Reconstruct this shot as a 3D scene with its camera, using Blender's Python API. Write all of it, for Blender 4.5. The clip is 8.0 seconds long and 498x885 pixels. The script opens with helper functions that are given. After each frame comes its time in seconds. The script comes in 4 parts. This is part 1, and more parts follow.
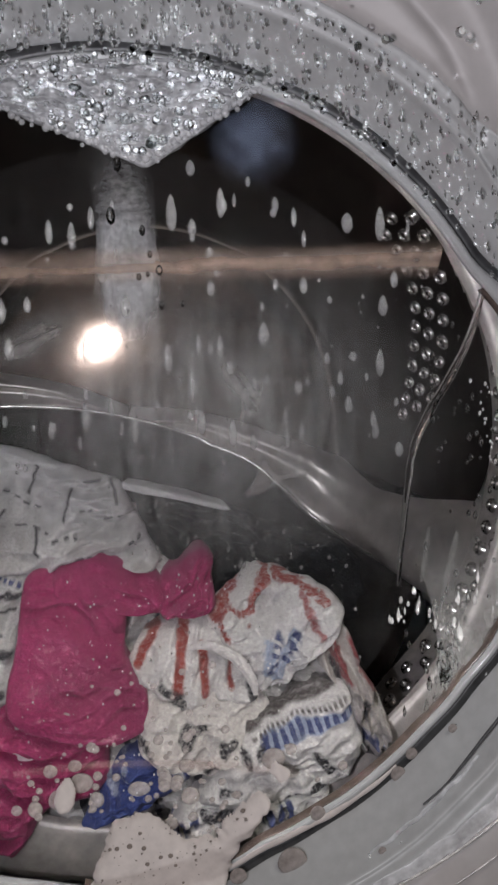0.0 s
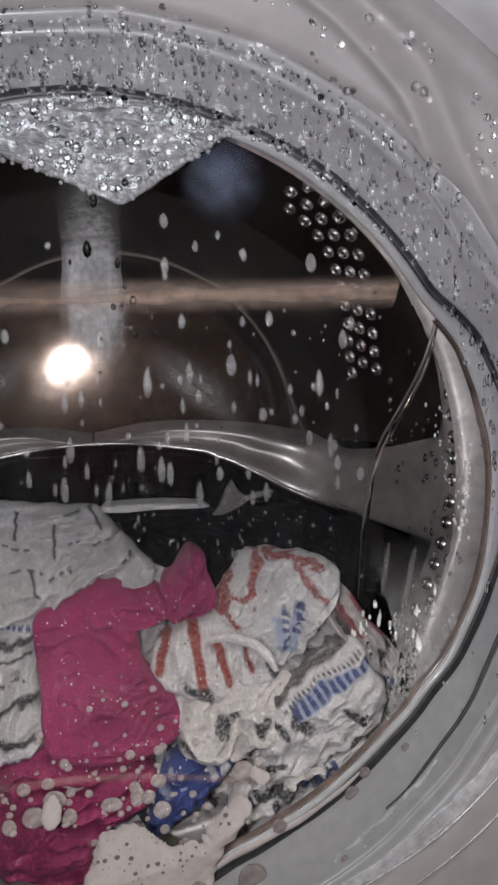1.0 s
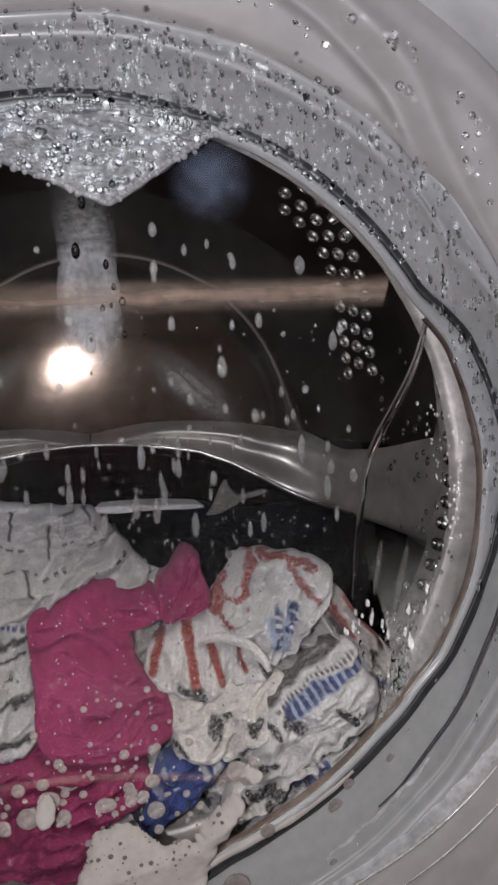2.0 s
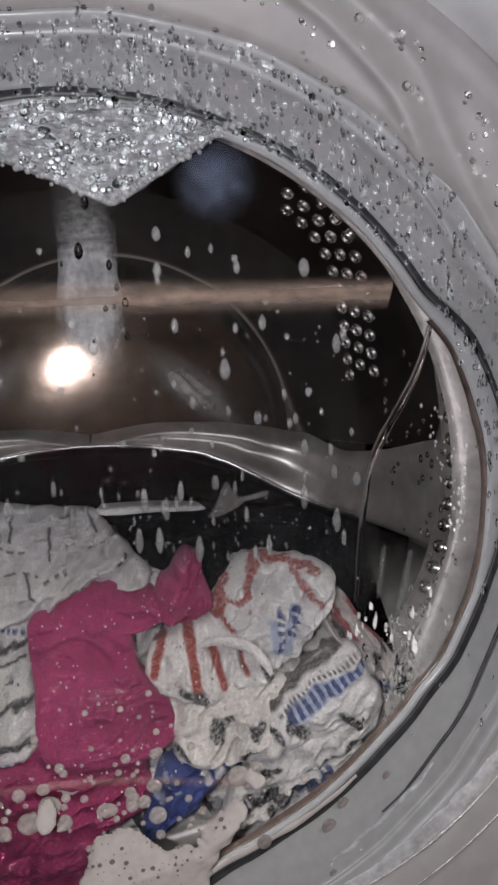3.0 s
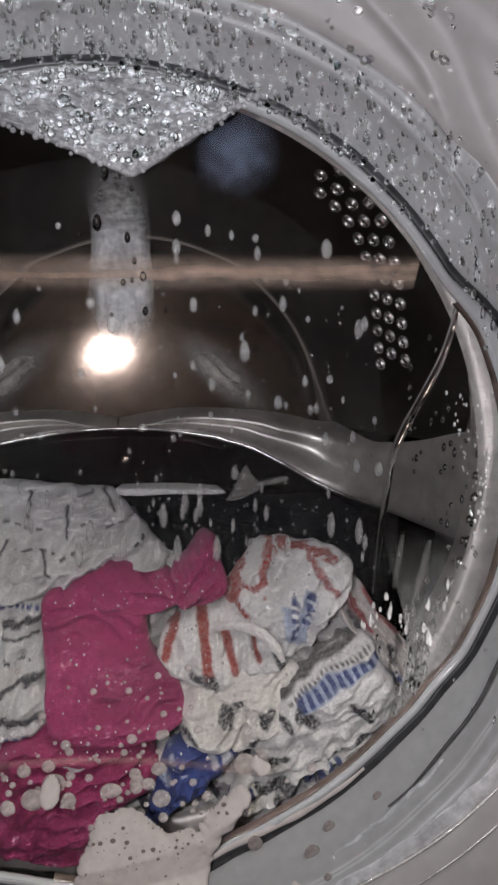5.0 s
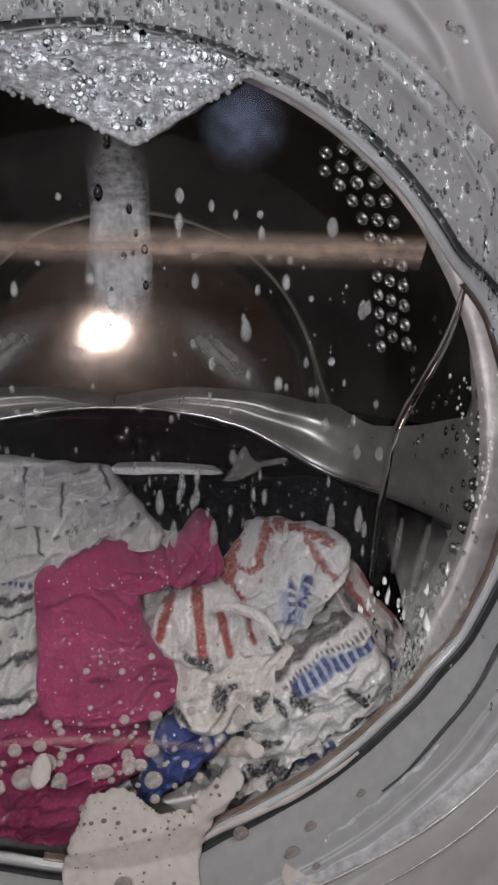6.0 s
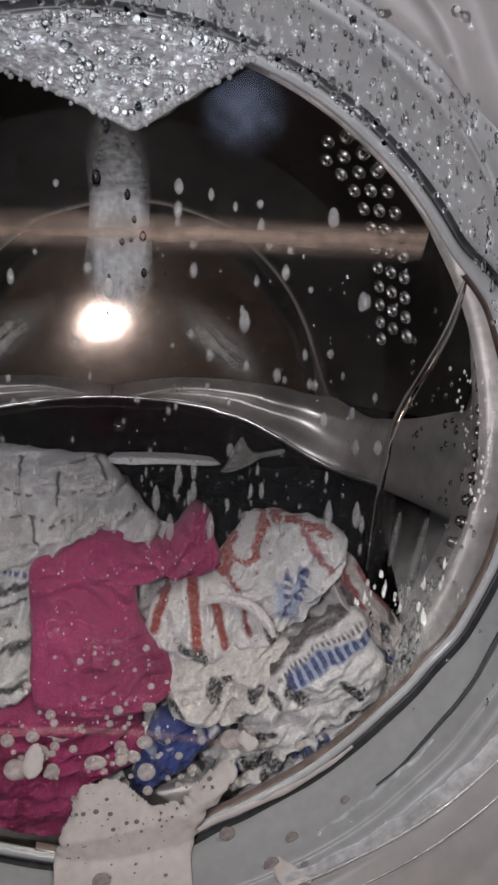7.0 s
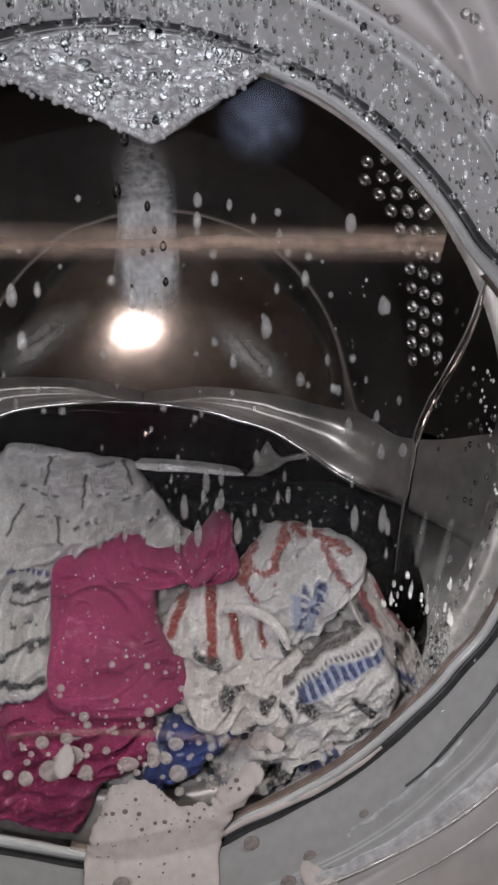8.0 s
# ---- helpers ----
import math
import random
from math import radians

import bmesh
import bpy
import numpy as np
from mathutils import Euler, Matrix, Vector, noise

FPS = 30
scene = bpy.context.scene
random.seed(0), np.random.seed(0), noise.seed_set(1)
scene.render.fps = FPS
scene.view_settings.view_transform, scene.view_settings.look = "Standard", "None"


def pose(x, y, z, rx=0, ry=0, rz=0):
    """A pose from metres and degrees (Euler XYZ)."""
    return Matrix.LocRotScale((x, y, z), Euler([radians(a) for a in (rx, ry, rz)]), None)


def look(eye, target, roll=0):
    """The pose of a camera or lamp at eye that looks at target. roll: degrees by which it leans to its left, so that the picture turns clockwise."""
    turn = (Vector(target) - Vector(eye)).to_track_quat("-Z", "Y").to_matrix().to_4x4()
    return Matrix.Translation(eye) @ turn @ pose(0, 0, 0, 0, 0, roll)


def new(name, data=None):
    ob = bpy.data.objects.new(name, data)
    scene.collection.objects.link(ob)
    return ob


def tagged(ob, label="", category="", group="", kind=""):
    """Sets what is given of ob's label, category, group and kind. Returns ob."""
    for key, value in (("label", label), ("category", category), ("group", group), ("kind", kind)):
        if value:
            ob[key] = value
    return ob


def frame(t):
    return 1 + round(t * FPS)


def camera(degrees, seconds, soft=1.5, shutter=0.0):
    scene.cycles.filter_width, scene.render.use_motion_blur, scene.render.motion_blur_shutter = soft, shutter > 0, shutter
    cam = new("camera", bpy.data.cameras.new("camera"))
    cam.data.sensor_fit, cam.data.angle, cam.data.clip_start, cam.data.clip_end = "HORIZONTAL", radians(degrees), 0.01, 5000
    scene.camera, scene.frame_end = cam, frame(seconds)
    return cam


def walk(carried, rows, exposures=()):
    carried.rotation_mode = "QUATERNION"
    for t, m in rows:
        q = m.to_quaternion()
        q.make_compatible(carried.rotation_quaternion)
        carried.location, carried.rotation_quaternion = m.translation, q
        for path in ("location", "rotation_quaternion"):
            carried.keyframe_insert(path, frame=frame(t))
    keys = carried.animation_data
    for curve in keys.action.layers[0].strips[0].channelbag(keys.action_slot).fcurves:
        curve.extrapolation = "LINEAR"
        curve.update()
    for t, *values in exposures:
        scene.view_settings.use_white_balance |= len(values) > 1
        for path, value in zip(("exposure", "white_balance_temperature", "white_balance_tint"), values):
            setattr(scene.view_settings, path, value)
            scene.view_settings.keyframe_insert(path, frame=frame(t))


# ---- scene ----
cam = camera(35.2, 8.0, soft=2.7)
PATH = [
    (0.0, (0.018, -0.313, 0.047), (0.218, 1.658, -0.231), -1.8),
    (0.5, (0.017, -0.328, 0.049), (0.299, 1.638, -0.183), -1.9),
    (1.0, (0.010, -0.328, 0.051), (0.326, 1.633, -0.184), -1.6),
    (1.5, (0.017, -0.331, 0.050), (0.318, 1.633, -0.182), -2.1),
    (3.0, (0.014, -0.327, 0.051), (0.324, 1.635, -0.181), -1.9),
    (3.5, (0.035, -0.327, 0.048), (0.277, 1.646, -0.176), -3.6),
    (4.0, (0.038, -0.322, 0.042), (0.252, 1.655, -0.171), -3.0),
    (4.5, (0.031, -0.324, 0.044), (0.231, 1.654, -0.177), -1.5),
    (6.0, (0.024, -0.317, 0.041), (0.243, 1.651, -0.241), 0.9),
    (6.5, (0.026, -0.315, 0.040), (0.246, 1.651, -0.252), 1.4),
    (7.0, (0.025, -0.314, 0.040), (0.247, 1.651, -0.262), 1.6),
    (7.5, (0.027, -0.316, 0.040), (0.247, 1.649, -0.258), 1.7),
    (8.0, (0.031, -0.319, 0.040), (0.156, 1.656, -0.249), 0.1),
]
walk(cam, [(t, look(eye, target, roll)) for t, eye, target, roll in PATH],
     exposures=[(0.0, 0.0), (8.0, 0.0)])

# ---- light: a torch held beside the camera, an added dim fill lamp overhead, in a dark laundry room ----
world = bpy.data.worlds.new("dark_room_air")
world.use_nodes = True
world.node_tree.nodes["Background"].inputs[0].default_value = (0.9, 0.95, 1.0, 1)
world.node_tree.nodes["Background"].inputs[1].default_value = 0.03
scene.world = world


def lamp(name, size, power, colour, m):
    data = bpy.data.lights.new(name, "AREA")
    data.shape, data.size, data.energy, data.color = "DISK", size, power, colour
    ob = new(name, data)
    ob.matrix_world = m
    return ob


lamp("torch_light", 0.009, 0.69, (1.0, 0.975, 1.05), look((-0.050, -0.335, 0.046), (0.15, 0.0, 0.16)))
# Added fill, for soft light and for lighting the mirrored room.
lamp("ceiling_light", 0.5, 9.5, (1.0, 0.93, 0.85), look((0.5, -1.0, 1.7), (0.0, -0.3, 0.0)))

# ---- materials ----
AX, AZ = 0.003, -0.015        # the drum's axis


def link(nt, a, b):
    nt.links.new(a, b)


def material(name, colour, rough=0.5, metal=0.0, grain=300.0, vary=0.12, bump=0.2, transmission=0.0, ior=1.45, coat=0.0, depth=0.0006, stain=None, sheen=0.0, stain_scale=22.0, alpha=1.0, specular=0.5, fuzz=0.0):
    mat = bpy.data.materials.new(name)
    mat.use_nodes = True
    nt = mat.node_tree
    b = nt.nodes["Principled BSDF"]
    b.inputs["Roughness"].default_value = rough
    b.inputs["Metallic"].default_value = metal
    b.inputs["Transmission Weight"].default_value = transmission
    b.inputs["IOR"].default_value = ior
    b.inputs["Coat Weight"].default_value = coat
    b.inputs["Coat Roughness"].default_value = 0.12
    b.inputs["Sheen Weight"].default_value = sheen
    b.inputs["Alpha"].default_value = alpha
    b.inputs["Specular IOR Level"].default_value = specular
    tc = nt.nodes.new("ShaderNodeTexCoord")
    n1 = nt.nodes.new("ShaderNodeTexNoise")
    n1.inputs["Scale"].default_value, n1.inputs["Detail"].default_value = grain, 6
    n2 = nt.nodes.new("ShaderNodeTexNoise")
    n2.inputs["Scale"].default_value, n2.inputs["Detail"].default_value = stain_scale, 5
    link(nt, tc.outputs["Object"], n1.inputs["Vector"])
    link(nt, tc.outputs["Object"], n2.inputs["Vector"])
    ramp = nt.nodes.new("ShaderNodeMapRange")
    ramp.inputs["From Min"].default_value, ramp.inputs["From Max"].default_value = 0.3, 0.7
    ramp.inputs["To Min"].default_value, ramp.inputs["To Max"].default_value = 1 - vary, 1 + vary
    link(nt, n1.outputs["Fac"], ramp.inputs["Value"])
    mix = nt.nodes.new("ShaderNodeMix")
    mix.data_type = "RGBA"
    mix.inputs["A"].default_value = (*colour, 1)
    mix.inputs["B"].default_value = (*(stain or [c * 0.7 for c in colour]), 1)
    r2 = nt.nodes.new("ShaderNodeMapRange")
    r2.inputs["From Min"].default_value, r2.inputs["From Max"].default_value = 0.45, 0.72
    link(nt, n2.outputs["Fac"], r2.inputs["Value"])
    link(nt, r2.outputs["Result"], mix.inputs["Factor"])
    scale = nt.nodes.new("ShaderNodeVectorMath")
    scale.operation = "SCALE"
    link(nt, mix.outputs["Result"], scale.inputs[0])
    link(nt, ramp.outputs["Result"], scale.inputs["Scale"])
    link(nt, scale.outputs["Vector"], b.inputs["Base Color"])
    if bump:
        bp = nt.nodes.new("ShaderNodeBump")
        bp.inputs["Strength"].default_value, bp.inputs["Distance"].default_value = bump, depth
        link(nt, n1.outputs["Fac"], bp.inputs["Height"])
        if fuzz:
            n3 = nt.nodes.new("ShaderNodeTexNoise")
            n3.inputs["Scale"].default_value, n3.inputs["Detail"].default_value = 1100, 3
            link(nt, tc.outputs["Object"], n3.inputs["Vector"])
            b2 = nt.nodes.new("ShaderNodeBump")
            b2.inputs["Strength"].default_value, b2.inputs["Distance"].default_value = fuzz, 0.0009
            link(nt, n3.outputs["Fac"], b2.inputs["Height"])
            link(nt, b2.outputs["Normal"], bp.inputs["Normal"])
        link(nt, bp.outputs["Normal"], b.inputs["Normal"])
    mat["colour_socket"] = scale.name
    return mat


def printed(mat, colour, angle, period, width, wobble=0.15, offset=0.0, cross=None, gaps=None, weave=0.0, rare=0.42):
    """Lays a printed stripe over a cloth material: its direction, spacing and width in metres, and gaps that break it into dashes."""
    nt = mat.node_tree
    b = nt.nodes["Principled BSDF"]
    before = b.inputs["Base Color"].links[0].from_socket
    tc = nt.nodes.new("ShaderNodeTexCoord")
    wob = nt.nodes.new("ShaderNodeTexNoise")
    wob.inputs["Scale"].default_value, wob.inputs["Detail"].default_value = 45, 3
    link(nt, tc.outputs["Object"], wob.inputs["Vector"])

    def along(a):
        dot = nt.nodes.new("ShaderNodeVectorMath")
        dot.operation = "DOT_PRODUCT"
        dot.inputs[1].default_value = (math.cos(radians(a)), 0.1, math.sin(radians(a)))
        link(nt, tc.outputs["Object"], dot.inputs[0])
        return dot.outputs["Value"]

    def mth(op, a, v):
        m = nt.nodes.new("ShaderNodeMath")
        m.operation = op
        link(nt, a, m.inputs[0])
        if isinstance(v, (int, float)):
            m.inputs[1].default_value = v
        else:
            link(nt, v, m.inputs[1])
        return m.outputs[0]

    def band(a, per, wid, off, wb):
        w = mth("MULTIPLY", wob.outputs["Fac"], wb)
        x = mth("ADD", mth("DIVIDE", along(a), per), w)
        x = mth("FRACT", mth("ADD", x, off + 50.0), 0.0)
        m = nt.nodes.new("ShaderNodeMapRange")
        m.inputs["From Min"].default_value, m.inputs["From Max"].default_value = wid / per, wid / per - min(0.05, 0.2 * wid / per)
        link(nt, x, m.inputs["Value"])
        return m.outputs["Result"]

    mask = band(angle, period, width, offset, wobble)
    if cross:
        other = band(angle + 90, cross, width, 0.3, wobble)
        mask = mth("MAXIMUM", mask, other)
    if gaps:
        mask = mth("MULTIPLY", mask, band(angle + 90, gaps, gaps * 0.6, 0.0, wobble))
    if weave:
        patch = nt.nodes.new("ShaderNodeTexNoise")
        patch.inputs["Scale"].default_value, patch.inputs["Detail"].default_value = weave, 4
        link(nt, tc.outputs["Object"], patch.inputs["Vector"])
        cut = nt.nodes.new("ShaderNodeMapRange")
        cut.inputs["From Min"].default_value, cut.inputs["From Max"].default_value = rare, rare + 0.06
        link(nt, patch.outputs["Fac"], cut.inputs["Value"])
        mask = mth("MULTIPLY", mask, cut.outputs["Result"])
    mix = nt.nodes.new("ShaderNodeMix")
    mix.data_type = "RGBA"
    link(nt, mask, mix.inputs["Factor"])
    link(nt, before, mix.inputs["A"])
    mix.inputs["B"].default_value = (*colour, 1)
    link(nt, mix.outputs["Result"], b.inputs["Base Color"])
    return mat


RUBBER = material("wet_grey_rubber", (0.47, 0.485, 0.487), 0.34, grain=170, vary=0.07, bump=0.16, coat=0.45, depth=0.0012, stain=(0.44, 0.45, 0.45), stain_scale=40)
# Seam rubber; on the sleeve and crease its dark colour stands in for shade.
SEAM = material("dark_seam_and_shade_rubber", (0.085, 0.087, 0.09), 0.35, grain=200, vary=0.3)
# The trim's brown patches stand in for the floor mirrored in it.
TRIM = material("satin_door_trim", (0.47, 0.455, 0.448), 0.48, metal=0.05, grain=120, vary=0.06, bump=0.05, stain=(0.50, 0.455, 0.43), stain_scale=9)
LIP = material("brown_wet_rim", (0.14, 0.105, 0.09), 0.2, grain=150, vary=0.3, bump=0.1, coat=0.7)
WHITE = material("white_enamel", (0.78, 0.79, 0.8), 0.25, grain=60, vary=0.03, bump=0.03)
STEEL = material("polished_drum_steel", (0.31, 0.24, 0.195), 0.072, metal=1.0, grain=60, vary=0.12, bump=0.04, depth=0.001)
# Darkened copies of the drum steel, with dark reflections put into the colour.
SHOULDER = material("shaded_drum_shoulder", (0.068, 0.057, 0.05), 0.42, metal=0.9, grain=60, vary=0.12, bump=0.06, depth=0.001)
LEDGE_SHADE = material("shaded_steel_below_ledge", (0.045, 0.04, 0.037), 0.14, metal=1.0, grain=60, vary=0.15, bump=0.06, depth=0.001)
STEEL_ROUGH = material("brushed_drum_steel", (0.46, 0.425, 0.40), 0.42, metal=0.5, grain=150, vary=0.2, bump=0.1)
LIFT = material("satin_lifter_steel", (0.66, 0.62, 0.59), 0.34, metal=0.8, grain=90, vary=0.12, bump=0.06, depth=0.0008)
# Lighter steel that paints the highlight line along the lifter crests.
CREST = material("crest_highlight_steel", (0.90, 0.87, 0.84), 0.26, metal=0.75, grain=160, vary=0.1, bump=0.05)
DIMPLE = material("bright_pressed_steel", (0.90, 0.88, 0.86), 0.26, metal=1.0, grain=400, vary=0.05, bump=0.0)
GLASS = material("clear_door_glass", (0.97, 0.985, 0.98), 0.0, transmission=1.0, ior=1.45, bump=0.0, vary=0.0, stain=(0.97, 0.985, 0.98), specular=0.08)
PANE = material("clear_thin_door_glass", (0.97, 0.985, 0.98), 0.0, transmission=1.0, ior=1.13, bump=0.0, vary=0.0, stain=(0.97, 0.985, 0.98))
WATER = material("clear_water", (0.95, 0.97, 0.97), 0.02, transmission=1.0, ior=1.33, bump=0.0, vary=0.0, stain=(0.95, 0.97, 0.97))
MILKY = material("soapy_water_drop", (0.46, 0.45, 0.44), 0.15, ior=1.33, grain=700, vary=0.3, bump=0.08, alpha=0.36)
FOAM = material("cream_soap_foam", (0.74, 0.685, 0.655), 0.5, grain=260, vary=0.07, bump=0.25, depth=0.0008, stain=(0.64, 0.59, 0.56), specular=0.25)
PIT_SHADE = material("foam_pit_shade", (0.30, 0.26, 0.23), 0.08, grain=300, vary=0.2, bump=0.0, coat=0.6)
FROTH = material("pale_soap_froth", (0.62, 0.63, 0.64), 0.15, ior=1.33, grain=500, vary=0.25, bump=0.2, coat=0.8, alpha=0.5)
FLAP = material("suds_covered_rubber", (0.44, 0.45, 0.46), 0.2, grain=420, vary=0.3, bump=0.5, coat=0.6, depth=0.002)
WOOD = material("brown_floor_boards", (0.28, 0.17, 0.11), 0.5, grain=30, vary=0.2)
# Tinted warm so that the drum steel mirrors brown.
PLASTER = material("room_reflection_brown", (0.42, 0.32, 0.245), 0.8, grain=40, vary=0.08)


def cloth_material(name, colour, stain=None, rough=0.75, vary=0.16, coat=0.28, sheen=0.1, specular=0.5):
    return material(name, colour, rough, grain=620, vary=vary, bump=0.6, coat=coat, depth=0.0013, stain=stain, sheen=sheen, specular=specular, fuzz=0.9)


def strokes(mat, colour, lines, edge=0.0007, ragged=0.003, worn=0.35):
    """Prints strokes on a cloth material: each from (x, z) to (x, z) with a width, in millimetres; a sixth number breaks it into dashes of that spacing."""
    nt = mat.node_tree
    b = nt.nodes["Principled BSDF"]
    before = b.inputs["Base Color"].links[0].from_socket
    tc = nt.nodes.new("ShaderNodeTexCoord")
    wob = nt.nodes.new("ShaderNodeTexNoise")
    wob.inputs["Scale"].default_value, wob.inputs["Detail"].default_value = 130, 3
    link(nt, tc.outputs["Object"], wob.inputs["Vector"])

    def vec(op, a, v=None, scale=None):
        m = nt.nodes.new("ShaderNodeVectorMath")
        m.operation = op
        link(nt, a, m.inputs[0])
        if isinstance(v, tuple):
            m.inputs[1].default_value = v
        elif v is not None:
            link(nt, v, m.inputs[1])
        if scale is not None:
            if isinstance(scale, float):
                m.inputs["Scale"].default_value = scale
            else:
                link(nt, scale, m.inputs["Scale"])
        return m

    def mth(op, a, v=0.0):
        m = nt.nodes.new("ShaderNodeMath")
        m.operation = op
        link(nt, a, m.inputs[0])
        if isinstance(v, (int, float)):
            m.inputs[1].default_value = v
        else:
            link(nt, v, m.inputs[1])
        return m

    shake = vec("SCALE", vec("SUBTRACT", wob.outputs["Color"], (0.5, 0.5, 0.5)).outputs[0], scale=ragged)
    place = vec("MULTIPLY", vec("ADD", tc.outputs["Object"], shake.outputs[0]).outputs[0], (1, 0, 1)).outputs[0]
    mask = None
    for line in lines:
        x0, z0, x1, z1, wide = (q / 1000 for q in line[:5])
        run = Vector((x1 - x0, 0, z1 - z0))
        off = vec("SUBTRACT", place, (x0, 0.0, z0)).outputs[0]
        h = mth("MULTIPLY", vec("DOT_PRODUCT", off, tuple(run)).outputs["Value"], 1 / max(run.length_squared, 1e-9))
        h.use_clamp = True
        along = nt.nodes.new("ShaderNodeVectorMath")
        along.operation = "SCALE"
        along.inputs[0].default_value = tuple(run)
        link(nt, h.outputs[0], along.inputs["Scale"])
        far = vec("LENGTH", vec("SUBTRACT", off, along.outputs[0]).outputs[0])
        m = nt.nodes.new("ShaderNodeMapRange")
        m.inputs["From Min"].default_value, m.inputs["From Max"].default_value = wide / 2 + edge, wide / 2 - edge
        link(nt, far.outputs["Value"], m.inputs["Value"])
        one = m.outputs["Result"]
        if len(line) > 5:
            d = mth("FRACT", mth("MULTIPLY", h.outputs[0], run.length * 1000 / line[5]).outputs[0])
            g = nt.nodes.new("ShaderNodeMapRange")
            g.inputs["From Min"].default_value, g.inputs["From Max"].default_value = 0.64, 0.5
            link(nt, d.outputs[0], g.inputs["Value"])
            one = mth("MULTIPLY", one, g.outputs["Result"]).outputs[0]
        mask = one if mask is None else mth("MAXIMUM", mask, one).outputs[0]
    thread = nt.nodes.new("ShaderNodeTexNoise")
    thread.inputs["Scale"].default_value, thread.inputs["Detail"].default_value = 560, 5
    link(nt, tc.outputs["Object"], thread.inputs["Vector"])
    wear = nt.nodes.new("ShaderNodeMapRange")
    wear.inputs["From Min"].default_value, wear.inputs["From Max"].default_value = 0.36, 0.56
    wear.inputs["To Min"].default_value = 1 - 0.7 * worn
    link(nt, thread.outputs["Fac"], wear.inputs["Value"])
    mask = mth("MULTIPLY", mask, wear.outputs["Result"]).outputs[0]
    mix = nt.nodes.new("ShaderNodeMix")
    mix.data_type = "RGBA"
    link(nt, mask, mix.inputs["Factor"])
    link(nt, before, mix.inputs["A"])
    mix.inputs["B"].default_value = (*colour, 1)
    link(nt, mix.outputs["Result"], b.inputs["Base Color"])
    return mat


RUST, NAVY, INK, PALE_BLUE = (0.25, 0.035, 0.026), (0.045, 0.06, 0.16), (0.03, 0.029, 0.034), (0.27, 0.31, 0.42)
PINK = cloth_material("wet_pink_cotton", (0.262, 0.023, 0.092), (0.175, 0.015, 0.062), vary=0.22)
TEE = strokes(cloth_material("white_cotton_black_check", (0.45, 0.437, 0.43), (0.37, 0.357, 0.35)), INK, [(-33.9, -29, -34.0, -45, 1.7), (-14.3, -20.4, -7.4, -32, 1.6), (-56, -50.8, -40, -52.8, 1.2, 7), (-47.4, -52, -42, -63, 1.7), (4, -51, 9, -46, 2.2, 4), (-55, -20.7, -54.6, -34, 1.7), (-36, -56, -25, -52, 1.3, 5), (-12, -42, 3, -37, 1.1, 6), (-68, -36, -46, -41, 1.2, 6), (-28, -24, -20, -22, 1.2), (-70, -58, -64, -44, 1.6), (-22, -62, -8, -58, 1.3, 5), (-26, -40, -19, -38, 1.0, 4)], ragged=0.0035, worn=0.15)
TEE_BLUE = strokes(strokes(cloth_material("white_cotton_dark_print", (0.44, 0.43, 0.42), (0.33, 0.32, 0.33)), INK, [(-64, -84, -44, -82, 3.2), (-64, -88, -47, -90, 1.6), (-68, -112, -43, -104, 3.0), (-66, -122, -41, -120, 3.2), (-60, -97, -50, -99, 1.6, 5), (-80, -140, -55, -136, 3), (-70, -160, -60, -150, 4)], ragged=0.006), NAVY, [(-66, -76, -44, -78, 2.6, 3.4), (-62, -130, -48, -128, 3, 4), (-90, -92, -70, -90, 3, 4)])
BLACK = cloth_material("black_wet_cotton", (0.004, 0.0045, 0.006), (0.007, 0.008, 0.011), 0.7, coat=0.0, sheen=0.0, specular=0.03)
RED = strokes(strokes(cloth_material("white_cotton_red_stripe", (0.56, 0.54, 0.53), (0.46, 0.44, 0.43)), RUST, [(26, -84, 19.5, -100, 4.2), (38.5, -74, 39.6, -90, 5.4), (39.6, -90, 41, -106, 5.2), (50, -87, 55, -104, 4.2), (64.7, -89, 66.5, -99, 2.6)], worn=0.3), INK, [(33, -105, 42, -108, 3.6), (60, -105, 68, -107, 2.4), (76, -95, 78, -101, 4)], ragged=0.006, worn=0.6)
RED_UP = strokes(strokes(strokes(strokes(cloth_material("white_crumpled_red_print", (0.55, 0.535, 0.53), (0.45, 0.435, 0.43)), RUST, [(62, -52, 54.5, -75, 4.8), (77.5, -48, 70.5, -69, 5.0), (84, -48.5, 95, -48.5, 3.6), (97, -49, 108, -51.5, 3.8), (60, -66, 70, -70, 2.2), (57, -76, 62, -80, 3.0)], ragged=0.010, worn=0.55), (0.29, 0.085, 0.085), [(97, -53, 106.5, -67, 3.4)], ragged=0.007, worn=0.5), PALE_BLUE, [(82, -76, 83, -88, 5), (93, -70, 88, -88, 6)], ragged=0.006, worn=0.5), NAVY, [(86.5, -72, 84.5, -88, 3.6, 3.6), (95.5, -70, 90.3, -84, 4.0, 3.8)], ragged=0.004, worn=0.45)
CREAM = strokes(cloth_material("cream_terry", (0.56, 0.53, 0.505), (0.50, 0.465, 0.435)), INK, [(33, -105, 44, -110, 5.0), (46, -121, 54, -116, 4.2), (50, -124, 52, -118, 2.4), (67, -122, 70, -117, 5.0), (76, -100, 79, -94, 4.6), (27, -127, 33, -131, 3.4), (61, -133, 66, -129, 3.2)], ragged=0.0075, worn=0.7)
